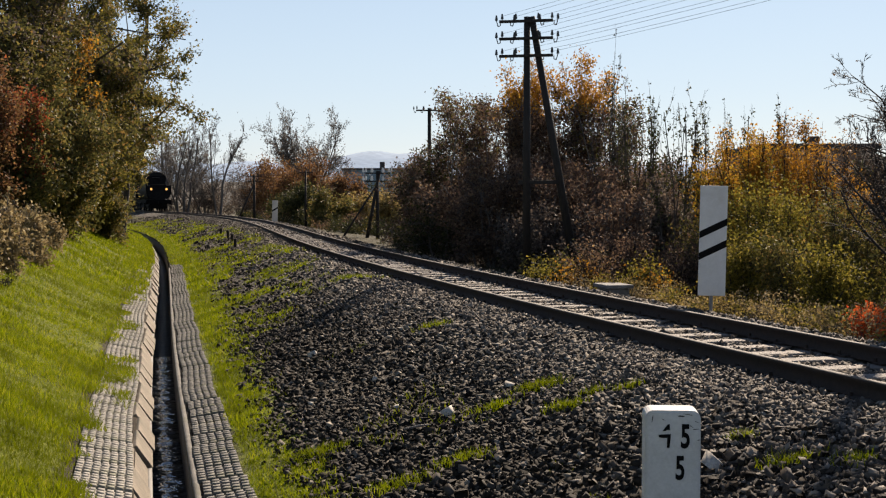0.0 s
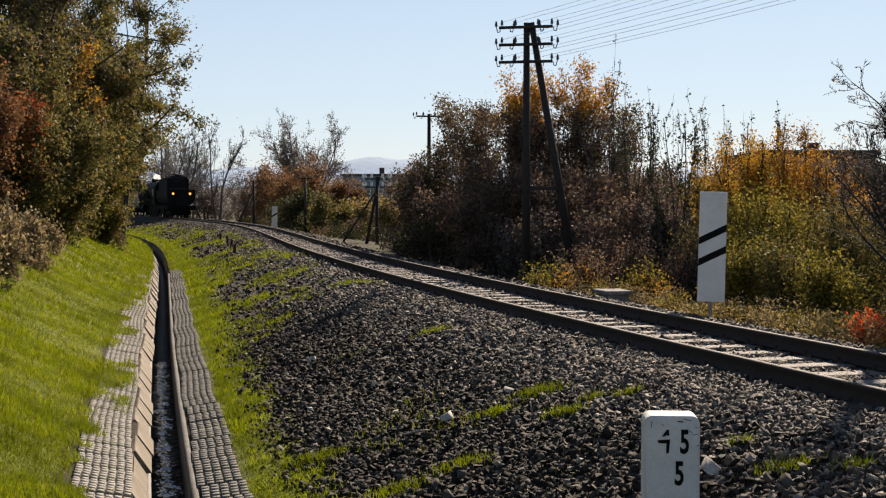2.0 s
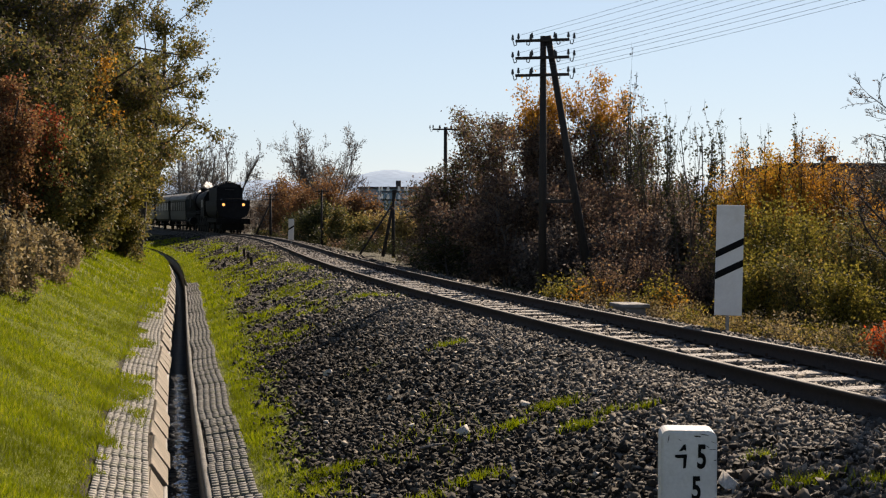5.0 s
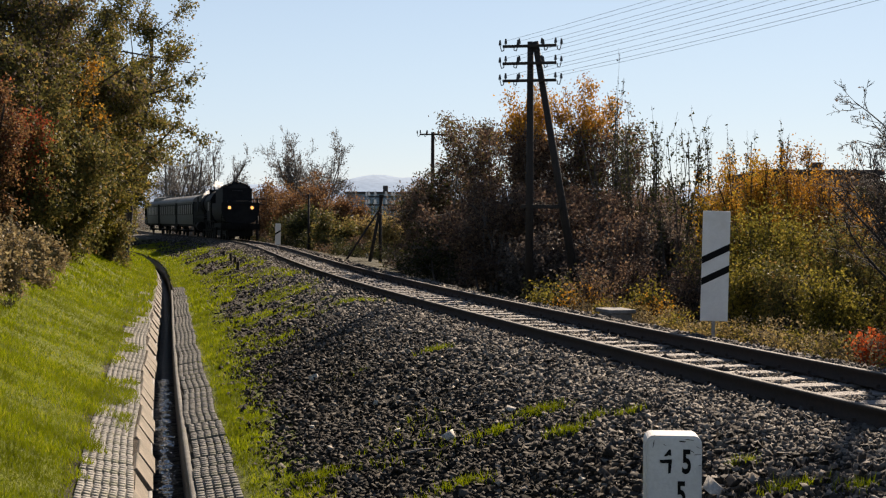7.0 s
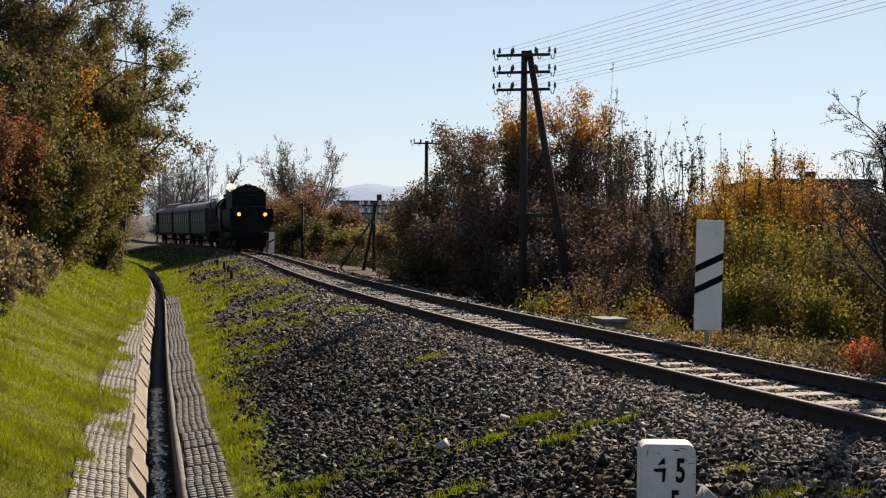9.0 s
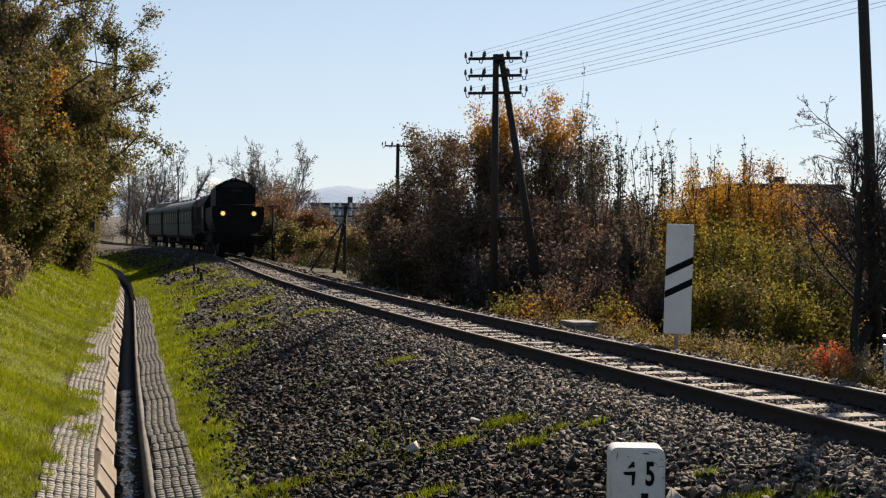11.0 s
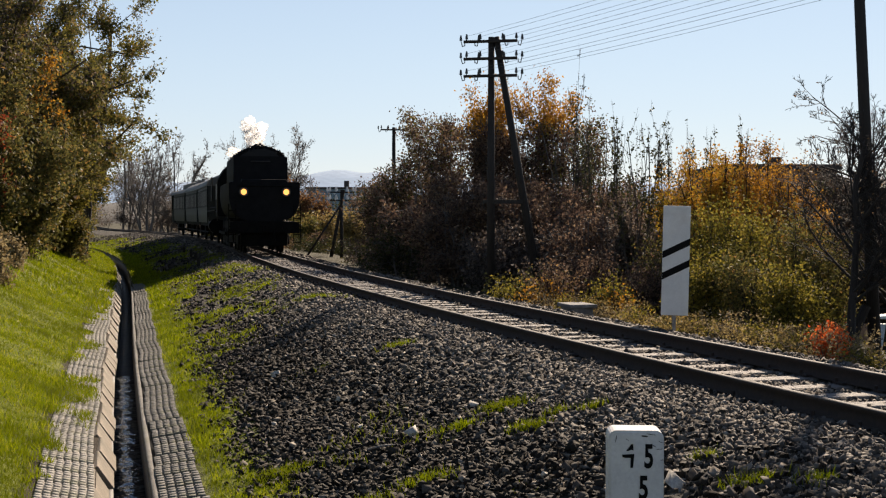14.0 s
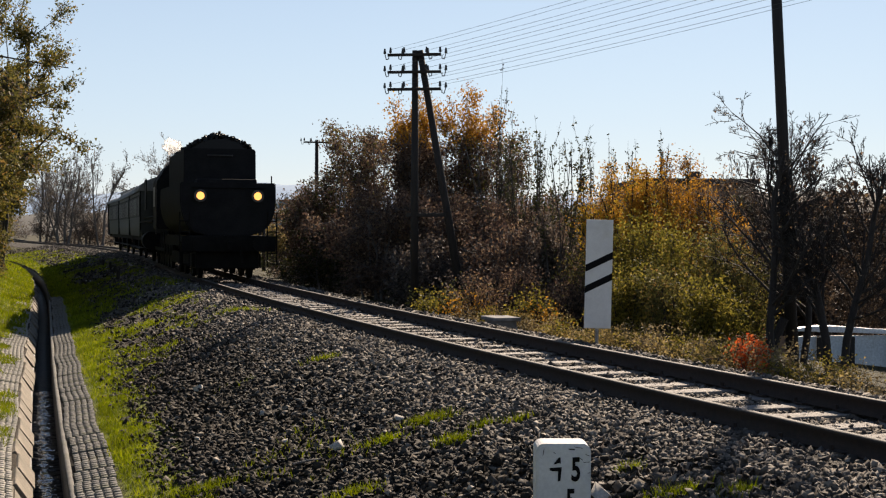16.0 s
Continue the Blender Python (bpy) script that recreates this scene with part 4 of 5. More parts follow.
def mile_stone():
    d = 7.5
    x, y = place(1190, d)
    top = top_at(719, d)
    g = float(ground_z(x, y)) - 0.15
    h, w = top - g - 0.015, 0.152
    b = empty("kilometre_stone", pose(x, y, g, 0, 0, -4), label="white-painted concrete kilometre stone with black numerals", category="kilometre stone")
    r = 0.045
    outline = [(-w, 0), (w, 0)]
    for k in range(6):
        a = math.radians(18 * k)
        outline.append((w - r + r * math.cos(a), h - r + r * math.sin(a)))
    for k in range(6):
        a = math.radians(90 + 18 * k)
        outline.append((-w + r + r * math.cos(a), h - r + r * math.sin(a)))
    bm = extruded(outline, -0.11, 0.11)
    bmesh.ops.bevel(bm, geom=[e for e in bm.edges if abs(e.verts[0].co.y - e.verts[1].co.y) < 0.001 and max(v.co.z for v in e.verts) > 0.01], offset=0.012, segments=2, affect="EDGES")
    part("block", bm, STONE_WHITE, b)
    for txt, dx, dz, size in (("5", 0.068, -0.2, 0.18), ("5", 0.04, -0.375, 0.18)):
        cu = bpy.data.curves.new("numeral", "FONT")
        cu.body, cu.size, cu.extrude, cu.align_x, cu.offset = txt, size, 0.002, "CENTER", 0.005
        tmp = new("numeral_curve", cu)
        me = bpy.data.meshes.new_from_object(tmp)
        bpy.data.objects.remove(tmp)
        me.materials.clear()
        me.materials.append(BLACK_PAINT)
        ob = under("numeral", me, b)
        ob.matrix_basis = pose(dx, -0.112, h + dz, 90, 0, 0) @ Matrix.Diagonal((0.6, 1, 1, 1))
    # the worn four: a flag at the top, a bar and a stem
    strokes = ([(-0.056, -0.112), (-0.028, -0.074), (-0.018, -0.074), (-0.016, -0.108), (-0.03, -0.104), (-0.04, -0.11)],
               [(-0.078, -0.132), (-0.012, -0.128), (-0.012, -0.148), (-0.06, -0.15), (-0.076, -0.145)],
               [(-0.031, -0.146), (-0.0125, -0.146), (-0.018, -0.203), (-0.032, -0.206)])
    bm = bmesh.new()
    for ring in strokes:
        for yy in (-0.114,):
            f = bm.faces.new([bm.verts.new((x, yy, h + z)) for x, z in ring])
            g2 = bmesh.ops.extrude_face_region(bm, geom=[f])
            bmesh.ops.translate(bm, vec=(0, 0.004, 0), verts=[q for q in g2["geom"] if isinstance(q, bmesh.types.BMVert)])
    bmesh.ops.recalc_face_normals(bm, faces=bm.faces)
    part("numeral", bm, BLACK_PAINT, b)
    # chipped paint along the top
    rng = np.random.default_rng(12)
    for x0, z0, ln, wd, tilt in ((-0.112, -0.045, 0.05, 0.006, 82), (0.045, -0.03, 0.045, 0.008, -6), (0.085, -0.02, 0.06, 0.004, -8), (0.125, -0.1, 0.04, 0.004, 4), (0.13, -0.06, 0.03, 0.003, -25), (-0.05, -0.05, 0.022, 0.004, -30), (0.1, -0.085, 0.03, 0.004, -35), (0.14, -0.16, 0.02, 0.004, 10)):
        bm = bmesh.new()
        ca, sa = math.cos(math.radians(tilt)), math.sin(math.radians(tilt))
        ring = []
        for k in range(9):
            a = 2 * math.pi * k / 9
            u, v = ln / 2 * math.cos(a) * rng.uniform(0.7, 1.1), wd / 2 * math.sin(a) * rng.uniform(0.5, 1.3)
            ring.append(bm.verts.new((x0 + u * ca - v * sa, -0.1115, h + z0 + u * sa + v * ca)))
        f = bm.faces.new(ring)
        g2 = bmesh.ops.extrude_face_region(bm, geom=[f])
        bmesh.ops.translate(bm, vec=(0, 0.003, 0), verts=[q for q in g2["geom"] if isinstance(q, bmesh.types.BMVert)])
        bmesh.ops.recalc_face_normals(bm, faces=bm.faces)
        part("paint_chip", bm, WOOD_POLE, b)
    return b


STONE_WHITE = surface("whitewashed_concrete", (0.56, 0.55, 0.54), (0.68, 0.67, 0.66), 5, 0.85, 0, 0.15, 60, stain=(0.52, 0.49, 0.45), speck=0.2)
mile_stone()


def concrete_box():
    x, y = place(1086, 24.5)
    z = -0.42
    b = empty("cable_box", pose(x, y, z, 0, 0, 14), label="low grey concrete cable box with a flat lid", category="cable box")
    part("body", boxed(-0.2, 0.2, -0.3, 0.3, -0.1, 0.27, 0.02), GREY_CONCRETE, b)
    part("lid", boxed(-0.26, 0.26, -0.36, 0.36, 0.27, 0.34, 0.02), GREY_CONCRETE, b)
    return b


concrete_box()
for bearing, rise, d in ((416, 432, 52), (410, 419, 58), (404, 411, 63), (391, 404, 70)):
    x, y = place(bearing, d)
    g = float(ground_z(x, y))
    sk = empty("stake", pose(x, y, g - 0.1, 0, random.uniform(-4, 4), 0), label="short dark wooden stake on the slope", category="stake", group="stakes on the slope")
    part("post", boxed(-0.06, 0.06, -0.05, 0.05, 0, 0.45, 0.01), WOOD_POLE, sk)


# ---- the train ----
BACK = np.arange(-10, 260, 0.25)
ARC = np.concatenate([[0], np.cumsum(np.hypot(np.diff(BACK), np.diff(xc(BACK))))])


def arc_at(y):
    return float(np.interp(y, BACK, ARC))


def on_line(s):
    y = float(np.interp(s, ARC, BACK))
    return float(xc(y)), y


HEAD_T = [0.0, 2.0, 5.0, 9.0, 12.5, 14.5, 16.0]
HEAD_Y = [152.0, 137.0, 115.5, 88.5, 64.5, 51.0, 40.4]
HEAD_P = np.polyfit(HEAD_T, [arc_at(y) for y in HEAD_Y], 3)


def train_rows(behind, length, lift=0.0):
    """Poses of a vehicle whose leading end runs that far behind the train's head."""
    rows = []
    for t in np.arange(0, 16.01, 0.5):
        s = float(np.polyval(HEAD_P, t)) + behind
        a, b = on_line(s + length * 0.2), on_line(s + length * 0.8)
        mx, my = (a[0] + b[0]) / 2, (a[1] + b[1]) / 2
        rows.append((float(t), pose(mx, my, lift, 0, 0, math.degrees(math.atan2(-(b[0] - a[0]), b[1] - a[1])))))
    return rows


def wheelset(parent, y, r, name="wheel"):
    for x in (-0.75, 0.75):
        w = part(name, rodded((x - 0.065, y, r), (x + 0.065, y, r), r, n=28), LOCO_FRAME, parent)
        part("hub", rodded((x - 0.1, y, r), (x + 0.1, y, r), r * 0.3, n=12), LOCO_FRAME, w)
    part("axle", rodded((-0.72, y, r), (0.72, y, r), 0.08, n=10), LOCO_FRAME, parent)


def buffers(parent, y, way):
    for x in (-0.875, 0.875):
        bf = part("buffer", rod(rodded((x, y, 1.05), (x, y + way * 0.42, 1.05), 0.1, n=14), (x, y + way * 0.42, 1.05), (x, y + way * 0.46, 1.05), 0.22, n=20), LOCO_FRAME, parent)


def tender():
    L = 8.6
    h = L / 2
    b = empty("tender", label="black tub tender heaped with coal, two lit lamps on its end", category="tender")
    tub = [(-1.42, 2.88), (1.42, 2.88), (1.43, 2.3), (1.38, 1.95), (1.25, 1.62), (1.0, 1.4), (0.6, 1.28), (-0.6, 1.28), (-1.0, 1.4), (-1.25, 1.62), (-1.38, 1.95), (-1.43, 2.3)]
    part("tank", extruded(tub, -h + 0.55, h - 0.3, 0.03), LOCO_BLACK, b)
    bunker = [(-1.13, 2.85), (1.13, 2.85), (1.12, 3.98), (1.08, 4.02), (-1.08, 4.02), (-1.12, 3.98)]
    part("coal_bunker", extruded(bunker, -h + 2.7, h - 0.3, 0.03), LOCO_BLACK, b)
    # plain block added under the beam so no light shows between the wheels
    part("dark_infill_block", boxed(-0.95, 0.95, -h + 0.7, -h + 2.2, 0.3, 0.95, 0.04), LOCO_FRAME, b)
    part("filler_hatch", boxed(-0.9, 0.9, -h + 0.9, -h + 1.7, 2.86, 3.0, 0.03), LOCO_BLACK, b)
    rng = np.random.default_rng(4)
    n = 2600
    c = np.stack([rng.uniform(-0.98, 0.98, n), rng.uniform(-h + 2.8, h - 0.9, n), np.zeros(n)], 1)
    c[:, 2] = 3.92 + 0.55 * np.clip(1 - np.abs(c[:, 0]) / 1.08, 0, 1) ** 0.7 * (1 - ((c[:, 1] + 0.4) / (h)) ** 4) + rng.normal(0, 0.04, n)
    v, f = rocks(rng, c, 0.09)
    under("coal", mesh_of("coal", v, f, COAL), b, "heap of black coal", "stuff")
    ring = [(-1.0, 3.9), (-0.75, 4.12), (-0.35, 4.3), (0.2, 4.34), (0.65, 4.2), (1.0, 3.9)]
    part("coal_bed", extruded(ring, -h + 2.75, h - 1.0, 0.05), COAL, b)
    part("underframe", boxed(-1.2, 1.2, -h + 0.45, h - 0.2, 0.95, 1.3, 0.02), LOCO_FRAME, b)
    part("buffer_beam", boxed(-1.4, 1.4, -h + 0.38, -h + 0.5, 0.82, 1.28, 0.015), LOCO_FRAME, b)
    part("brake_hose", rodded((0.35, -h + 0.36, 1.0), (0.38, -h + 0.3, 0.5), 0.035, n=8), LOCO_FRAME, b)
    part("coupling_hook", boxed(-0.06, 0.06, -h + 0.12, -h + 0.4, 0.88, 1.12, 0.02), LOCO_FRAME, b)
    buffers(b, -h + 0.4, -1)
    for y in (-h + 1.5, -h + 3.3, h - 3.0, h - 1.2):
        wheelset(b, y, 0.47)
    for y0, y1 in ((-h + 0.95, -h + 3.85), (h - 3.55, h - 0.65)):
        for x in (-0.98, 0.98):
            part("bogie_frame", boxed(x - 0.06, x + 0.06, y0, y1, 0.35, 0.75, 0.04), LOCO_FRAME, b)
    for x in (-0.85, 0.85):
        lm = part("headlamp", rodded((x, -h + 0.6, 2.48), (x, -h + 0.36, 2.48), 0.17, 0.2, 24), LOCO_BLACK, b)
        part("lens", rodded((x, -h + 0.365, 2.48), (x, -h + 0.35, 2.48), 0.118, n=24), LAMP, lm, "lit yellow lens")
        part("rim", ring_mesh(x, -h + 0.35, 2.48, 0.12, 0.185), CHROME, lm)
    part("bunker_rail", rodded((-0.4, -h + 2.66, 3.8), (0.4, -h + 2.66, 3.8), 0.025, n=8), CHROME, b)
    part("corner_rail", rodded((1.3, -h + 0.62, 2.86), (1.3, -h + 0.62, 3.1), 0.02, n=8), LOCO_FRAME, b)
    part("handrail", rodded((-1.1, -h + 0.5, 2.72), (1.1, -h + 0.5, 2.72), 0.02, n=8), LOCO_FRAME, b)
    for x in (-1.3, 1.3):
        ld = rodded((x - 0.14, -h + 0.48, 0.4), (x - 0.14, -h + 0.48, 2.0), 0.02, n=6)
        rod(ld, (x + 0.14, -h + 0.48, 0.4), (x + 0.14, -h + 0.48, 2.0), 0.02, n=6)
        for k in range(5):
            rod(ld, (x - 0.14, -h + 0.48, 0.45 + 0.32 * k), (x + 0.14, -h + 0.48, 0.45 + 0.32 * k), 0.018, n=6)
        part("ladder", ld, LOCO_FRAME, b)
    return b, L


def ring_mesh(x, y, z, r0, r1):
    bm = bmesh.new()
    for k in range(24):
        a0, a1 = k * math.pi / 12, (k + 1) * math.pi / 12
        q = [(r0, a0), (r1, a0), (r1, a1), (r0, a1)]
        lo = [bm.verts.new((x + r * math.cos(a), y, z + r * math.sin(a))) for r, a in q]
        hi = [bm.verts.new((x + r * math.cos(a), y - 0.03, z + r * math.sin(a))) for r, a in q]
        bm.faces.new(hi), bm.faces.new((lo[0], lo[3], hi[3], hi[0])), bm.faces.new((lo[1], hi[1], hi[2], lo[2]))
    return bm


def rocks(rng, c, size, flat=0.75, tip=1.0):
    """Angular stones, twelve triangles each as six quads, at the places c."""
    n = len(c)
    cube = np.array([(-1, -1, -1), (1, -1, -1), (1, 1, -1), (-1, 1, -1), (-1, -1, 1), (1, -1, 1), (1, 1, 1), (-1, 1, 1)], float) * 0.5
    v = cube[None] * rng.uniform(0.55, 1.25, (n, 8, 1)) + rng.normal(0, 0.13, (n, 8, 3))
    v = v * np.stack([rng.uniform(0.7, 1.4, n), rng.uniform(0.6, 1.1, n), rng.uniform(0.5, 0.9, n) * flat / 0.75], 1)[:, None] * (size * rng.uniform(0.6, 1.35, n))[:, None, None]
    q = rng.normal(0, 1, (n, 4))
    q[:, 0] += 0.5
    q *= np.array([1, tip, tip, 1])
    q /= np.linalg.norm(q, axis=1)[:, None]
    w, x, y, z = q.T
    R = np.stack([1 - 2 * (y * y + z * z), 2 * (x * y - z * w), 2 * (x * z + y * w), 2 * (x * y + z * w), 1 - 2 * (x * x + z * z), 2 * (y * z - x * w), 2 * (x * z - y * w), 2 * (y * z + x * w), 1 - 2 * (x * x + y * y)], 1).reshape(-1, 3, 3)
    v = np.einsum("nij,nkj->nki", R, v) + c[:, None]
    f = np.array([(4, 5, 6, 7), (0, 1, 5, 4), (1, 2, 6, 5), (2, 3, 7, 6), (3, 0, 4, 7)])
    return v.reshape(-1, 3), (f[None] + 8 * np.arange(n)[:, None, None]).reshape(-1, 4)


def locomotive():
    L = 12.4
    h = L / 2
    b = empty("steam_locomotive", label="black steam locomotive running tender first, with cab and boiler", category="locomotive")
    cab = [(-1.5, 1.5), (1.5, 1.5), (1.5, 3.2), (1.15, 3.75), (0.6, 4.05), (-0.6, 4.05), (-1.15, 3.75), (-1.5, 3.2)]
    part("cab", extruded(cab, -h + 0.3, -h + 2.6, 0.03), LOCO_BLACK, b)
    part("cab_window", boxed(-1.53, -1.5, -h + 0.9, -h + 1.9, 2.3, 3.0), GLASS_DARK, b)
    part("cab_window", boxed(1.5, 1.53, -h + 0.9, -h + 1.9, 2.3, 3.0), GLASS_DARK, b)
    part("cab_door_rail", rodded((-1.53, -h + 0.25, 1.3), (-1.53, -h + 0.25, 3.1), 0.025, n=8), CHROME, b, "bright handrail")
    part("boiler", rodded((0, -h + 2.5, 2.95), (0, h - 1.2, 2.95), 0.92, n=36), LOCO_BLACK, b, smooth=False)
    part("smokebox", rodded((0, h - 2.6, 2.95), (0, h - 0.8, 2.95), 1.0, n=36), LOCO_BLACK, b)
    part("chimney", rodded((0, h - 1.7, 3.8), (0, h - 1.7, 4.25), 0.3, 0.34, 20), LOCO_BLACK, b)
    for y in (-1.2, 1.4):
        part("dome", rodded((0, y, 3.75), (0, y, 4.15), 0.42, 0.32, 20), LOCO_BLACK, b)
    for x in (-1.35, 1.35):
        part("running_board", boxed(x - 0.2, x + 0.2, -h + 2.4, h - 0.5, 1.75, 1.8), LOCO_BLACK, b)
        part("cylinder", rodded((x * 0.86, h - 2.9, 1.0), (x * 0.86, h - 1.6, 1.0), 0.38, n=20), LOCO_BLACK, b)
        part("smoke_deflector", boxed(x - 0.02, x + 0.02, h - 2.4, h - 1.1, 2.3, 3.6, 0.01), LOCO_BLACK, b)
        part("coupling_rod", boxed(x * 0.74 - 0.03, x * 0.74 + 0.03, -3.0, 3.2, 0.62, 0.76, 0.01), LOCO_FRAME, b)
        part("air_pipe", rodded((x, -h + 2.5, 1.95), (x, h - 1.0, 1.95), 0.04, n=8), LOCO_FRAME, b)
    part("main_frame", boxed(-0.6, 0.6, -h + 0.2, h - 0.3, 0.75, 1.6, 0.03), LOCO_FRAME, b)
    part("firebox", boxed(-0.9, 0.9, -h + 2.4, -h + 4.6, 1.4, 3.3, 0.1), LOCO_BLACK, b)
    part("buffer_beam", boxed(-1.4, 1.4, h - 0.35, h - 0.2, 0.8, 1.3, 0.015), LOCO_FRAME, b)
    buffers(b, h - 0.25, 1)
    for y in (-3.3, -1.8, -0.3, 1.2, 2.7):
        wheelset(b, y, 0.7, "driving_wheel")
    wheelset(b, 4.7, 0.42, "leading_wheel")
    return b, L


def coach(L=12.0, last=False):
    """An old passenger coach; the last one ends in an open platform and has a raised middle roof."""
    h = L / 2 - 0.3
    rear = h - (2.2 if last else 0.0)
    b = empty("railway_coach", label="old green end coach with an open platform and clerestory roof" if last else "old olive-green passenger coach with a grey arched roof", category="coach", group="coaches of the train")
    top = 3.2
    prof = [(-1.42, 1.15), (1.42, 1.15), (1.48, 1.6), (1.48, top), (-1.48, top), (-1.48, 1.6)]
    part("body", extruded(prof, -h, rear, 0.015), COACH_GREEN, b)
    arch = [(1.56 * math.cos(a), top - 0.02 + (0.5 if last else 0.72) * math.sin(a)) for a in np.linspace(0, math.pi, 15)]
    part("roof", extruded(arch, -h - 0.1, h + 0.1), COACH_ROOF, b)
    if last:
        part("clerestory", extruded([(-0.75, top + 0.3), (0.75, top + 0.3), (0.75, top + 0.75), (0.4, top + 0.88), (-0.4, top + 0.88), (-0.75, top + 0.75)], -h + 0.3, rear - 0.2, 0.03), COACH_ROOF, b)
        for x in (-1.4, 1.4):
            for y in (rear + 0.75, rear + 1.45, h - 0.06):
                part("platform_post", boxed(x - 0.05, x + 0.05, y - 0.05, y + 0.05, 1.15, top), LOCO_FRAME, b)
            part("platform_rail", boxed(x - 0.03, x + 0.03, rear, h, 2.0, 2.08), LOCO_FRAME, b)
            part("platform_panel", boxed(x - 0.02, x + 0.02, rear + 0.75, h - 0.1, 1.2, 1.95), COACH_GREEN, b)
        part("platform_floor", boxed(-1.42, 1.42, rear, h, 1.06, 1.16), LOCO_FRAME, b)
    for k in range(4):
        zt = top + (0.8 if last else 0.64)
        part("roof_vent", rodded((0, -h + 1.6 + 2.4 * k, zt), (0, -h + 1.6 + 2.4 * k, zt + 0.26), 0.11, 0.14, 10), COACH_ROOF, b)
    part("underframe", boxed(-1.3, 1.3, -h, h, 0.95, 1.145, 0.01), LOCO_FRAME, b)
    n = 7 if last else 8
    for x in (-1, 1):
        part("window_band", boxed(x * 1.485 - 0.008, x * 1.485 + 0.008, -h + 0.3, rear - 0.3, 2.04, 3.02), LOCO_FRAME, b, "dark band between the windows")
        for k in range(n):
            cy = -h + 0.5 + (rear + h - 1.0) * (k + 0.5) / n
            fr = part("window", boxed(x * 1.49 - 0.02, x * 1.49 + 0.02, cy - 0.42, cy + 0.42, 2.05, 2.97, 0.005), COACH_GREEN, b)
            part("pane", boxed(x * 1.505 - 0.012, x * 1.505 + 0.012, cy - 0.35, cy + 0.35, 2.12, 2.9), GLASS_DARK, fr)
        for cy in (-h + 0.12, rear - 0.12):
            part("end_post", boxed(x * 1.485 - 0.02, x * 1.485 + 0.02, cy - 0.14, cy + 0.14, 1.15, top), LOCO_FRAME, b)
        part("step_board", boxed(x * 1.35 - 0.12, x * 1.35 + 0.12, -h + 0.3, h - 0.3, 0.6, 0.64), LOCO_FRAME, b)
        part("waist_rail", boxed(x * 1.49 - 0.015, x * 1.49 + 0.015, -h + 0.3, rear - 0.3, 1.95, 2.0), COACH_GREEN, b)
    for e in (-1, 1):
        if not (last and e == 1):
            part("gangway", boxed(-0.55, 0.55, min(e * h, e * (h + 0.28)), max(e * h, e * (h + 0.28)), 1.15, 3.1, 0.03), LOCO_FRAME, b, "black folded gangway")
        buffers(b, e * h, e * 0.6)
        wheelset(b, e * (h - 2.2), 0.5)
        for x in (-1.0, 1.0):
            part("axle_box", boxed(x - 0.12, x + 0.12, e * (h - 2.2) - 0.35, e * (h - 2.2) + 0.35, 0.4, 0.95, 0.03), LOCO_FRAME, b)
    return b, L


def steam_puff(n, spread, size, seed, label):
    rng = np.random.default_rng(seed)
    b = empty("steam_puff", label=label, category="steam")
    bm = bmesh.new()
    for k in range(n):
        c = Vector(rng.normal(0, 1, 3) * np.array(spread))
        r = size * rng.uniform(0.5, 1.2)
        got = bmesh.ops.create_icosphere(bm, subdivisions=4, radius=r, matrix=Matrix.Translation(c))
        for v in got["verts"]:
            v.co += (v.co - c) * (0.8 * noise.noise(v.co * (1.1 / size)) + 0.5 * noise.noise(v.co * (2.7 / size)) + 0.25 * noise.noise(v.co * (7.0 / size)))
    ob = part("cloud", bm, STEAM, b, smooth=True)
    return b


st_mix, st_tr, st_tl = st.nodes.new("ShaderNodeMixShader"), st.nodes.new("ShaderNodeBsdfTransparent"), st.nodes.new("ShaderNodeBsdfTranslucent")
st_tl.inputs["Color"].default_value = (0.95, 0.95, 0.95, 1)
st_mix2 = st.nodes.new("ShaderNodeMixShader")
st_mix2.inputs[0].default_value = 1.0
st.links.new(sb.outputs[0], st_mix2.inputs[1])
st.links.new(st_tl.outputs[0], st_mix2.inputs[2])
st.links.new(ramp(st, [(0.34, (0.0, 0.0, 0.0)), (0.62, (0.7, 0.7, 0.7))], noise_of(st, 1.7, 6)), st_mix.inputs[0])
st.links.new(st_tr.outputs[0], st_mix.inputs[1])
st.links.new(st_mix2.outputs[0], st_mix.inputs[2])
st.links.new(st_mix.outputs[0], st.nodes["Material Output"].inputs["Surface"])

TRAIN = []
at = 0.0
for made in (tender(), locomotive(), coach(), coach(), coach(12.0, True)):
    TRAIN.append((made[0], at, made[1]))
    at += made[1] + 0.05
PUFF_A = steam_puff(4, (0.13, 0.25, 0.12), 0.26, 5, "small white puff of steam above the locomotive")
PUFF_B = steam_puff(6, (0.26, 0.35, 0.34), 0.42, 6, "white cloud of steam drifting above the locomotive")

# ---- ditch lining ----
LATTICE = np.random.default_rng(77).uniform(0, 1, (128, 128))


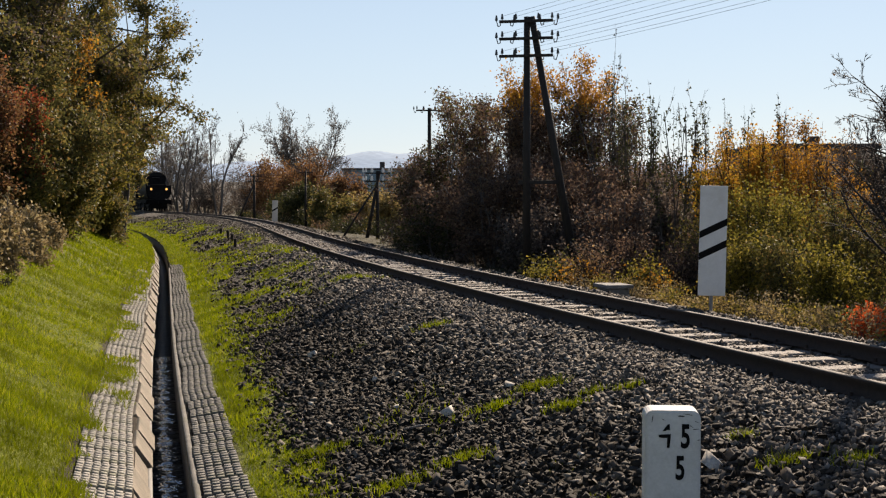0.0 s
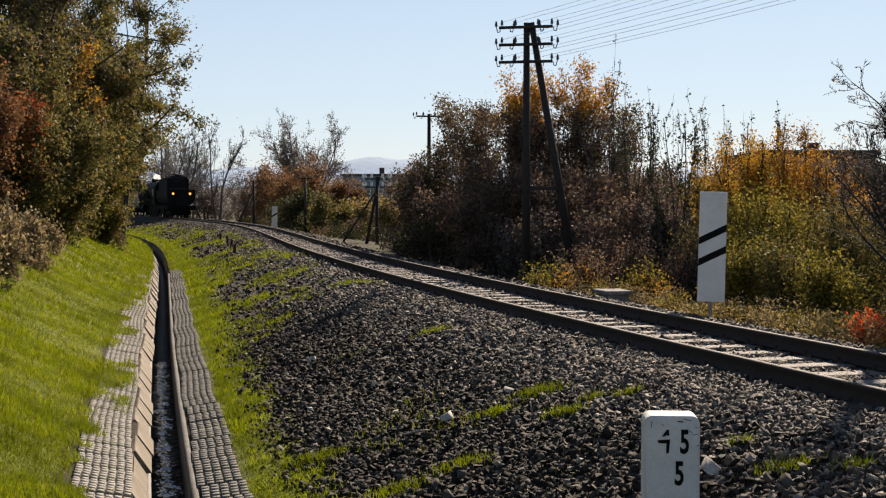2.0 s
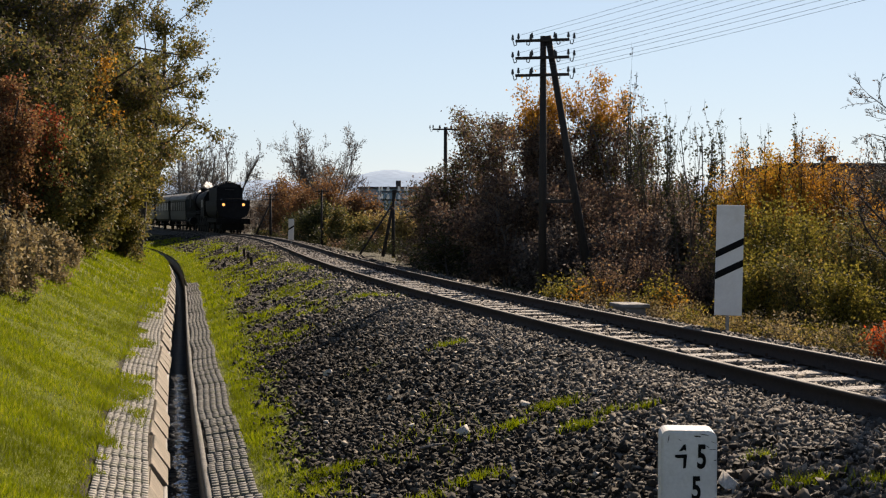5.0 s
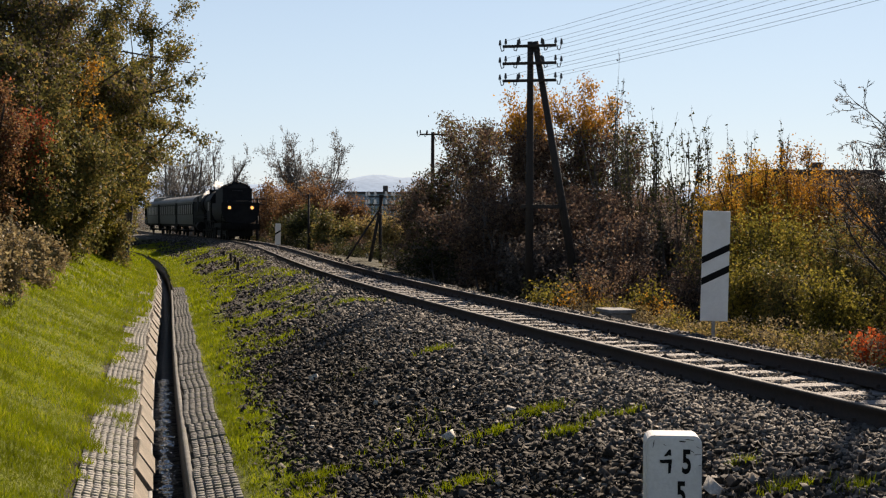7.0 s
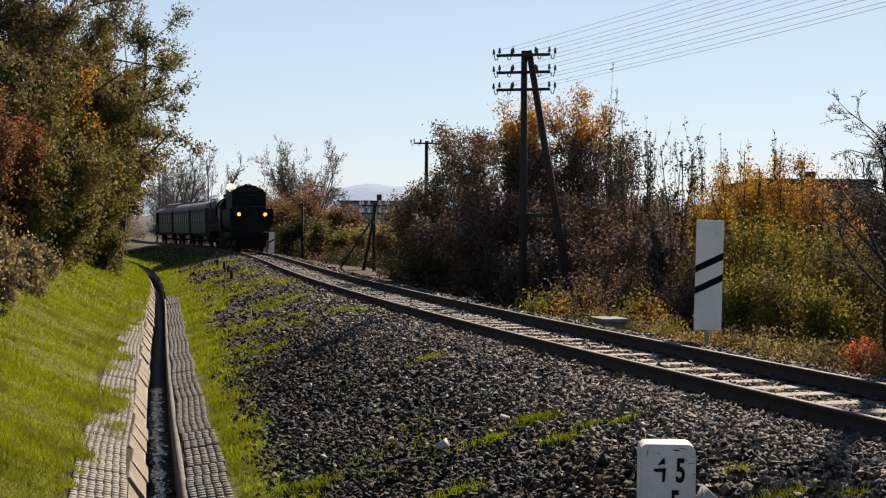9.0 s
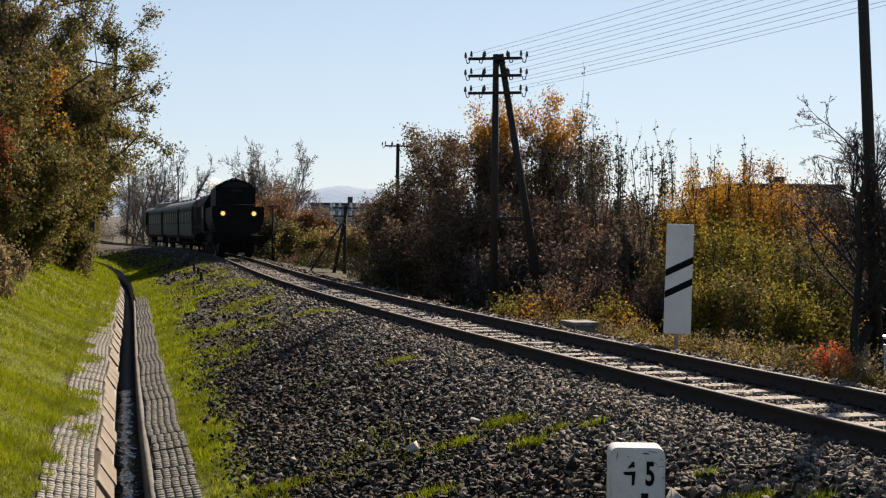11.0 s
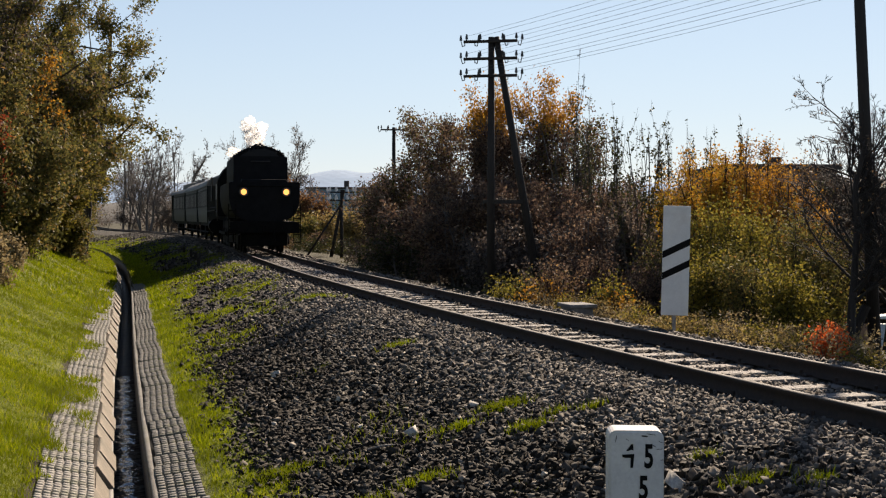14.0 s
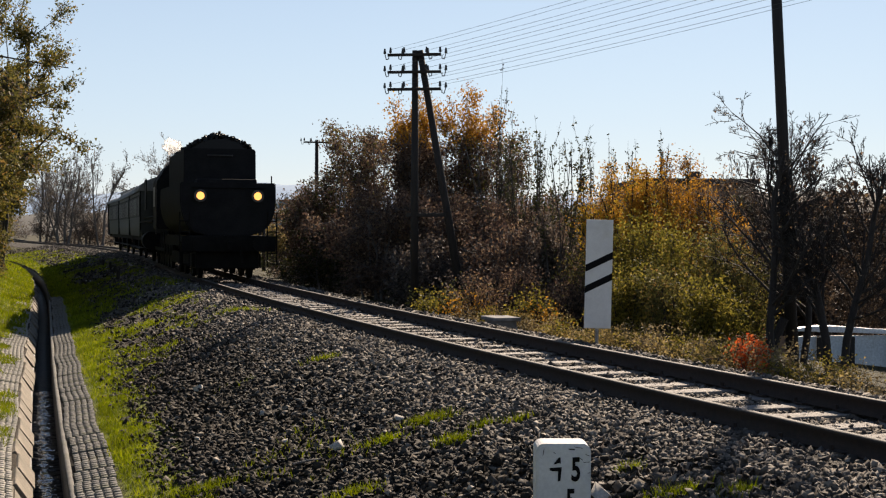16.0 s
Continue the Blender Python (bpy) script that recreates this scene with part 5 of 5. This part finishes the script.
def field(x, y, k=0.6):
    """A soft random field between 0 and 1 for patches, in three sizes."""
    total = np.zeros(np.broadcast(x, y).shape)
    for octave, share in ((1.0, 0.5), (2.3, 0.3), (5.1, 0.2)):
        px, py = np.asarray(x) * k * octave + 37.3, np.asarray(y) * k * octave + 11.7
        i, j = np.floor(px).astype(int), np.floor(py).astype(int)
        fx, fy = px - i, py - j
        fx, fy = fx * fx * (3 - 2 * fx), fy * fy * (3 - 2 * fy)
        a, b, c, d = LATTICE[i % 128, j % 128], LATTICE[(i + 1) % 128, j % 128], LATTICE[i % 128, (j + 1) % 128], LATTICE[(i + 1) % 128, (j + 1) % 128]
        total += share * ((a * (1 - fx) + b * fx) * (1 - fy) + (c * (1 - fx) + d * fx) * fy)
    return np.clip(0.5 + (total - 0.5) * 1.9, 0, 1)


def swept_d(profile, y0, y1, step):
    """An outline in e, z drawn out along the ditch."""
    ys = np.arange(y0, y1 + 0.01, step)
    P = np.array(profile)
    k = len(P)
    V = np.stack([xd(ys)[:, None] + P[None, :, 0] / 0.97, np.repeat(ys[:, None], k, 1), np.repeat(P[None, :, 1], len(ys), 0)], -1)
    idx = np.arange(len(ys) * k).reshape(-1, k)
    nx = np.roll(idx, -1, 1)
    return V.reshape(-1, 3), np.stack([idx[:-1], nx[:-1], nx[1:], idx[1:]], -1).reshape(-1, 4)


def d_slope(y):
    return float((xd(y + 0.1) - xd(y - 0.1)) / 0.2)


ditch = empty("drainage_ditch", label="narrow concrete-lined drainage ditch holding shallow water", category="ditch", kind="structure")
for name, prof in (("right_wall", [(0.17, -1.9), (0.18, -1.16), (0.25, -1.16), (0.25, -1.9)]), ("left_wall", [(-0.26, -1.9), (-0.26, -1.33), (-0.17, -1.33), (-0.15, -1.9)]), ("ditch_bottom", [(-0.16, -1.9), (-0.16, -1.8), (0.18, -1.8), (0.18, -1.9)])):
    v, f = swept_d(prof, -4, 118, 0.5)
    under(name, mesh_of(name, v, f, DITCH_SHADE), ditch)
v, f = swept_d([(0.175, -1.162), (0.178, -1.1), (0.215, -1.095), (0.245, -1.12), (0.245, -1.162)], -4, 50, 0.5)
under("lip", mesh_of("lip", v, f, SLAB_DARKER), ditch, "crumbling mortar lip")
v, f = swept_d([(-0.16, -1.6), (-0.16, -1.58), (0.18, -1.58), (0.18, -1.6)], 11, 26, 1.0)
tagged(new("ditch_water", mesh_of("ditch_water", v, f, WATER)), "shallow dark water reflecting the sky", "water", kind="structure")


def side_slab():
    bm = bmesh.new()
    q = [(-0.165, -1.34), (-0.335, -1.09), (-0.38, -1.12), (-0.22, -1.4)]
    fr = [bm.verts.new((x, -0.485, z)) for x, z in q]
    bk = [bm.verts.new((x, 0.485, z)) for x, z in q]
    bm.faces.new(fr), bm.faces.new(bk[::-1])
    for i in range(4):
        bm.faces.new((fr[i], bk[i], bk[(i + 1) % 4], fr[(i + 1) % 4]))
    bmesh.ops.bevel(bm, geom=list(bm.edges), offset=0.008, segments=1, affect="EDGES")
    return bm


first_side = part("side_slab", side_slab(), CONCRETE, ditch)
for i in range(60):
    y = 5.5 + i * 1.0
    ob = first_side if i == 0 else under("side_slab", first_side.data, ditch)
    ob.matrix_basis = pose(float(xd(y)) + random.uniform(-0.012, 0.012), y, random.uniform(-0.012, 0.012), 0, random.uniform(-2, 2), math.degrees(math.atan(-d_slope(y))))


def grid_paver(cols, w, length, material):
    """An openwork paving slab: ribs with rows of small raised cells between slots."""
    V, F = [], []

    def brick(x0, x1, y0, y1, z0, z1, c=0.012):
        b = len(V)
        V.extend([(x0, y0, z0), (x1, y0, z0), (x1, y1, z0), (x0, y1, z0), (x0 + c, y0 + c, z1), (x1 - c, y0 + c, z1), (x1 - c, y1 - c, z1), (x0 + c, y1 - c, z1)])
        F.extend([(b + 4, b + 5, b + 6, b + 7), (b, b + 1, b + 5, b + 4), (b + 1, b + 2, b + 6, b + 5), (b + 2, b + 3, b + 7, b + 6), (b + 3, b, b + 4, b + 7)])
    brick(-w / 2, w / 2, -length / 2, length / 2, -0.06, -0.003)
    cw, rows = w / cols, 5
    rl = length / rows
    for c in range(cols):
        for r in range(rows):
            x0, y0 = -w / 2 + c * cw, -length / 2 + r * rl
            o = 0.16 * rl * (c % 2)
            a, b = y0 + o, min(y0 + o + rl - 0.02, length / 2)
            if b - a > 0.03:
                brick(x0 + 0.006, x0 + cw - 0.006, a, b, -0.014, 0.016 if r % 2 else 0.014, 0.004)
    return mesh_of("paver", V, F, material)


PALE = surface("pale_limestone", (0.36, 0.336, 0.304), (0.48, 0.456, 0.416), 8, 0.9, 0, 0.3, 60)


def pavers():
    lane = empty("ditch_paving", label="weathered openwork concrete pavers lining the ditch edge", category="paving", kind="structure")
    right, left = grid_paver(5, 0.42, 0.58, SLAB_DARKER), grid_paver(7, 0.54, 0.58, SLAB)
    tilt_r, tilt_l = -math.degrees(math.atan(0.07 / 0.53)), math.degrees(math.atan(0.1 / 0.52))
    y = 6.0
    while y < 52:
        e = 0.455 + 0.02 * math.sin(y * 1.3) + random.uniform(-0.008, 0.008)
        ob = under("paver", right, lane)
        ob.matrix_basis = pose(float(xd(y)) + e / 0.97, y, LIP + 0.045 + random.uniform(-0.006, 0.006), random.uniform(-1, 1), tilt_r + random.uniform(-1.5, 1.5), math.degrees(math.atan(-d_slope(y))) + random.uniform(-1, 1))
        if y < 52:
            e = -0.62 - 0.02 * math.sin(y * 0.9)
            ob = under("paver", left, lane)
            ob.matrix_basis = pose(float(xd(y)) + e / 0.97, y, LIP + 0.075 + random.uniform(-0.006, 0.006), random.uniform(-1, 1), tilt_l + random.uniform(-1.5, 1.5), math.degrees(math.atan(-d_slope(y))) + random.uniform(-1, 1))
        y += 0.592


pavers()


# ---- loose stones, grass ----
def stones():
    rng = np.random.default_rng(11)
    light, dark, sizes_l, sizes_d = [], [], [], []
    for y0, y1, dens, size in ((6.5, 15, 620, 0.044), (15, 26, 280, 0.052), (26, 55, 60, 0.064), (55, 135, 20, 0.09)):
        n = int((y1 - y0) * 9.5 * dens)
        y = rng.uniform(y0, y1, n)
        x = xc(y) + 2.9 - rng.uniform(0, 9.5, n)
        u, e = (xc(y) - x) * 0.97, (x - xd(y)) * 0.97
        grassy = smoothstep(0.55, 0.75, field(x * 1.3, y * 0.8)) * smoothstep(2.2, 3.4, u) * (0.6 if y0 > 15 else 0.45)
        fade = smoothstep(0.75, 1.7, e) * (1 - 0.55 * smoothstep(21, 36, y) * smoothstep(2.3, 3.3, u + 0.8 * field(x * 1.7, y * 1.7) - 0.4))
        keep = (e > 0.72) & (rng.uniform(0, 1, n) < fade * (1 - grassy)) & (np.abs(np.abs(u) - 0.7525) > 0.1)
        step = (y - 5.0) / 0.62
        on_sleeper = (np.abs(u) < 1.2) & (np.abs(step - np.round(step)) < 0.2) & (rng.uniform(0, 1, n) < 0.75)
        keep &= ~on_sleeper
        x, y, u = x[keep], y[keep], u[keep]
        z = ground_z(x, y) + size * rng.uniform(-0.1, 0.35, len(x))
        c = np.stack([x, y, z], 1)
        is_dark = rng.uniform(0, 1, len(x)) < smoothstep(1.9, 3.4, u + rng.normal(0, 0.25, len(x))) * 0.93
        light.append(rocks(rng, c[~is_dark], size, 0.6, 0.4)), dark.append(rocks(rng, c[is_dark], size * 1.05, 0.6, 0.4))
    shapes = []
    for k in range(10):
        v, f = rocks(rng, np.zeros((1, 3)), 0.055, 0.6, 0.4)
        shapes.append(mesh_of("stone", v, f, SLAG if k < 7 else BALLAST))
    for k in range(290):
        y = 8.6 + 2.2 * rng.uniform() ** 1.3
        x = float(xd(y)) + rng.uniform(1.3, 4.6)
        ob = under("stone", shapes[k % 10], ground)
        ob.matrix_basis = pose(x, y, float(ground_z(x, y)) + 0.035, 0, 0, rng.uniform(0, 360)) @ Matrix.Scale(rng.uniform(0.6, 1.1), 4)
    for name, sets, mt, label in (("ballast", light, BALLAST, "loose grey crushed-stone ballast under the rails"), ("slope_stones", dark, SLAG, "dark stones on the embankment slope, dirt and shade in their colour")):
        V, F, b = [], [], 0
        for v, f in sets:
            V.append(v), F.append(f + b)
            b += len(v)
        tagged(new(name, mesh_of(name, np.concatenate(V), np.concatenate(F), mt)), label, "stones", kind="stuff")


def blades(rng, x, y, z, height, width):
    n = len(x)
    a = rng.uniform(0, 2 * math.pi, n)
    side = np.stack([np.cos(a), np.sin(a), np.zeros(n)], 1) * width[:, None]
    base = np.stack([x, y, z - 0.01], 1)
    tip = base + np.stack([rng.normal(0, 0.4, n) * height, rng.normal(0, 0.4, n) * height, height], 1)
    return np.stack([base - side, base + side, tip], 1).reshape(-1, 3), np.arange(3 * n).reshape(-1, 3)


def lawn():
    rng = np.random.default_rng(12)
    V, F, b = [], [], 0
    for y0, y1, dens, wd in ((7, 20, 2500, 0.006), (20, 36, 1100, 0.01), (36, 75, 260, 0.02), (75, 125, 80, 0.045)):
        n = int((y1 - y0) * 8.0 * dens)
        y = rng.uniform(y0, y1, n)
        e = rng.uniform(-5.2, 2.8 + (2.4 if y0 > 19 else 0), n)
        x = xd(y) + e / 0.97
        u = (xc(y) - x) * 0.97
        patch, fine = field(x * 1.3, y * 0.8), field(x * 4, y * 3)
        edge = e - 0.08 * smoothstep(13, 22, y) - 0.45 * smoothstep(51, 53, y) + 0.1 * np.sin(y * 2.1) - 0.55 * (field(x * 1.3, y * 1.3) - 0.45)
        bank = smoothstep(-0.72, -0.95, edge) * smoothstep(-5.2, -4.2, e) * (0.4 + 0.8 * field(x * 3, y * 3))
        # grass creeping over the pavers in places
        creep = smoothstep(0.47, 0.66, field(x * 1.5, y * 0.9) - 0.12 * smoothstep(19, 14, y)) * smoothstep(14, 21, y) * smoothstep(-0.34, -0.5, e)
        bank = np.maximum(bank, 0.9 * creep)
        wide = 1.35 + 1.0 * (field(x * 0.9, y * 0.9) - 0.5) + 2.6 * smoothstep(17, 33, y)
        low = 0.42 * smoothstep(50, 53, y)
        strip = smoothstep(0.64 - low, 0.76 - low, e + 0.12 * (fine - 0.5)) * smoothstep(wide + 0.25, wide - 0.35, e)
        strip = strip * smoothstep(0.2, 0.45, patch * 0.6 + fine * 0.4 + 0.2 * (e < 1.15)) * (1 - smoothstep(1.1, 1.5, e) * (1 - smoothstep(0.44, 0.66, patch * 0.55 + fine * 0.45)))
        tuft = (e > 0.8) * smoothstep(0.66, 0.82, patch * 0.6 + fine * 0.4) * (0.12 + 0.6 * smoothstep(19, 30, y) + 0.35 * smoothstep(10.5, 9, y)) * (u > 2.5)
        keep = rng.uniform(0, 1, n) < np.where(e < -0.3, bank, np.maximum(strip, tuft) * 0.9)
        x, y, e = x[keep], y[keep], e[keep]
        tall = 0.04 + 0.05 * field(x * 2.2, y * 2.2)
        v, f = blades(rng, x, y, ground_z(x, y) + 0.05 * ((e < -0.34) & (e > -0.95)), tall * rng.uniform(0.5, 1.3, len(x)) * (1 + 0.5 * (y > 36)), np.full(len(x), wd))
        V.append(v), F.append(f + b)
        b += len(v)
    tagged(new("grass", mesh_of("grass", np.concatenate(V), np.concatenate(F), GRASS)), "short sunlit yellow-green grass", "grass", kind="stuff")


stones()
lawn()
for k, (y, e) in enumerate(((17.5, -3.6), (19.2, -3.1), (24.0, -3.3), (24.8, -2.9), (14.5, -2.6), (30.0, -3.8), (34.0, -3.0), (21.5, -4.2))):
    plant("weed", float(xd(y)) + e, y, 0.16, 0.2, "small dark broad-leaved weed in the grass", "weed", LEAF_DARK, 130, size=0.03, seed=400 + k, stems=7, levels=1, kids=(4,), trunk=0.004, start=0.2, scatter=0.03, group="weeds on the bank", sink=0.02, first=0)


def on_slope(bearing, rise):
    """The ground point met by the eye's ray in that direction."""
    d = 6.0
    while d < 60 and 1.47 - (rise - 351) / 2400 * d > float(ground_z(*place(bearing, d))):
        d += 0.02
    return (*place(bearing, d), float(ground_z(*place(bearing, d))))


for k, (bearing, rise, r) in enumerate(((793, 739, 0.05), (548, 722, 0.045), (700, 728, 0.035), (1030, 815, 0.04), (668, 680, 0.04), (555, 632, 0.05), (1262, 836, 0.07), (438, 414, 0.14), (905, 690, 0.035))):
    rng = np.random.default_rng(500 + k)
    v, f = rocks(rng, np.zeros((1, 3)), r * 2, 0.5, 0.3)
    x, y, z = on_slope(bearing, rise)
    ob = tagged(new("pale_stone", mesh_of("pale_stone", v, f, PALE)), "pale sunlit stone lying on the dark slope", "stone", "pale stones on the slope")
    ob.matrix_world = pose(x, y, z + r * 0.7)
x, y, z = on_slope(740, 768)
ob = part("stick", rod(rodded((-0.14, -0.03, 0.02), (0.02, 0.0, 0.045), 0.012, 0.011, 7), (0.02, 0.0, 0.045), (0.13, 0.05, 0.04), 0.011, 0.007, 7), SLEEPER, None)
ob.matrix_world = pose(x, y, z + 0.02, 0, 0, 12)
tagged(ob, "short grey broken stick lying on the stones", "stick")


def tuft(bearing, rise, z, r, n, seed):
    """A single tuft of grass among the stones."""
    d = 2400 * (1.47 - z) / (rise - 351)
    x, y = place(bearing, d)
    rng = np.random.default_rng(seed)
    q = rng.normal(0, r, (n, 2))
    xs, ys = x + q[:, 0], y + q[:, 1] * 0.7
    v, f = blades(rng, xs, ys, ground_z(xs, ys), rng.uniform(0.05, 0.11, n), np.full(n, 0.006))
    return tagged(new("grass_tuft", mesh_of("grass_tuft", v, f, GRASS)), "small tuft of grass growing among the stones", "grass tuft", "grass tufts among the stones", "stuff")


for i, (bearing, rise, z, r, n) in enumerate(((955, 722, -0.55, 0.13, 500), (880, 745, -0.6, 0.09, 220), (1000, 765, -0.6, 0.1, 240), (1050, 735, -0.5, 0.07, 120), (1112, 740, -0.5, 0.07, 120), (765, 622, -0.6, 0.12, 240), (815, 835, -0.75, 0.12, 320), (700, 860, -0.8, 0.14, 400), (560, 795, -0.85, 0.14, 400), (1320, 822, -0.45, 0.06, 100), (1400, 865, -0.45, 0.1, 200), (1520, 868, -0.4, 0.07, 120), (620, 530, -0.6, 0.3, 500), (480, 505, -0.8, 0.3, 500))):
    tuft(bearing, rise, z, r, n, 300 + i)


def motions():
    for ob, behind, length in TRAIN:
        walk(ob, train_rows(behind, length))
    def puff_rows(rows):
        out = []
        for t, back, side, z in rows:
            x, y = on_line(float(np.polyval(HEAD_P, t)) + back)
            out.append((t, pose(x + side, y, z, 0, 0, 15)))
        return out
    walk(PUFF_A, puff_rows([(0.0, 19, 0.1, 4.4), (3.0, 19, 0.3, 4.5), (5.0, 19, 0.5, 4.55), (9.0, 19, 0.4, 4.8), (11.3, 19, 0, 4.85), (12.5, 19, -0.25, 4.8), (14.5, 19, 0.05, 4.95), (16.0, 19, -0.1, 5.05)]))
    walk(PUFF_B, puff_rows([(0.0, 19.5, 0, 3.2), (9.5, 19.5, 0, 3.4), (11.3, 19, 0.2, 4.6), (12.0, 19, 0.5, 5.6), (12.5, 19, 1.0, 5.9), (13.5, 19, 0.95, 5.85), (14.5, 19, 0.8, 6.0), (15.0, 24, 0.8, 4.8), (16.0, 33, 0.6, 3.4)]))


motions()
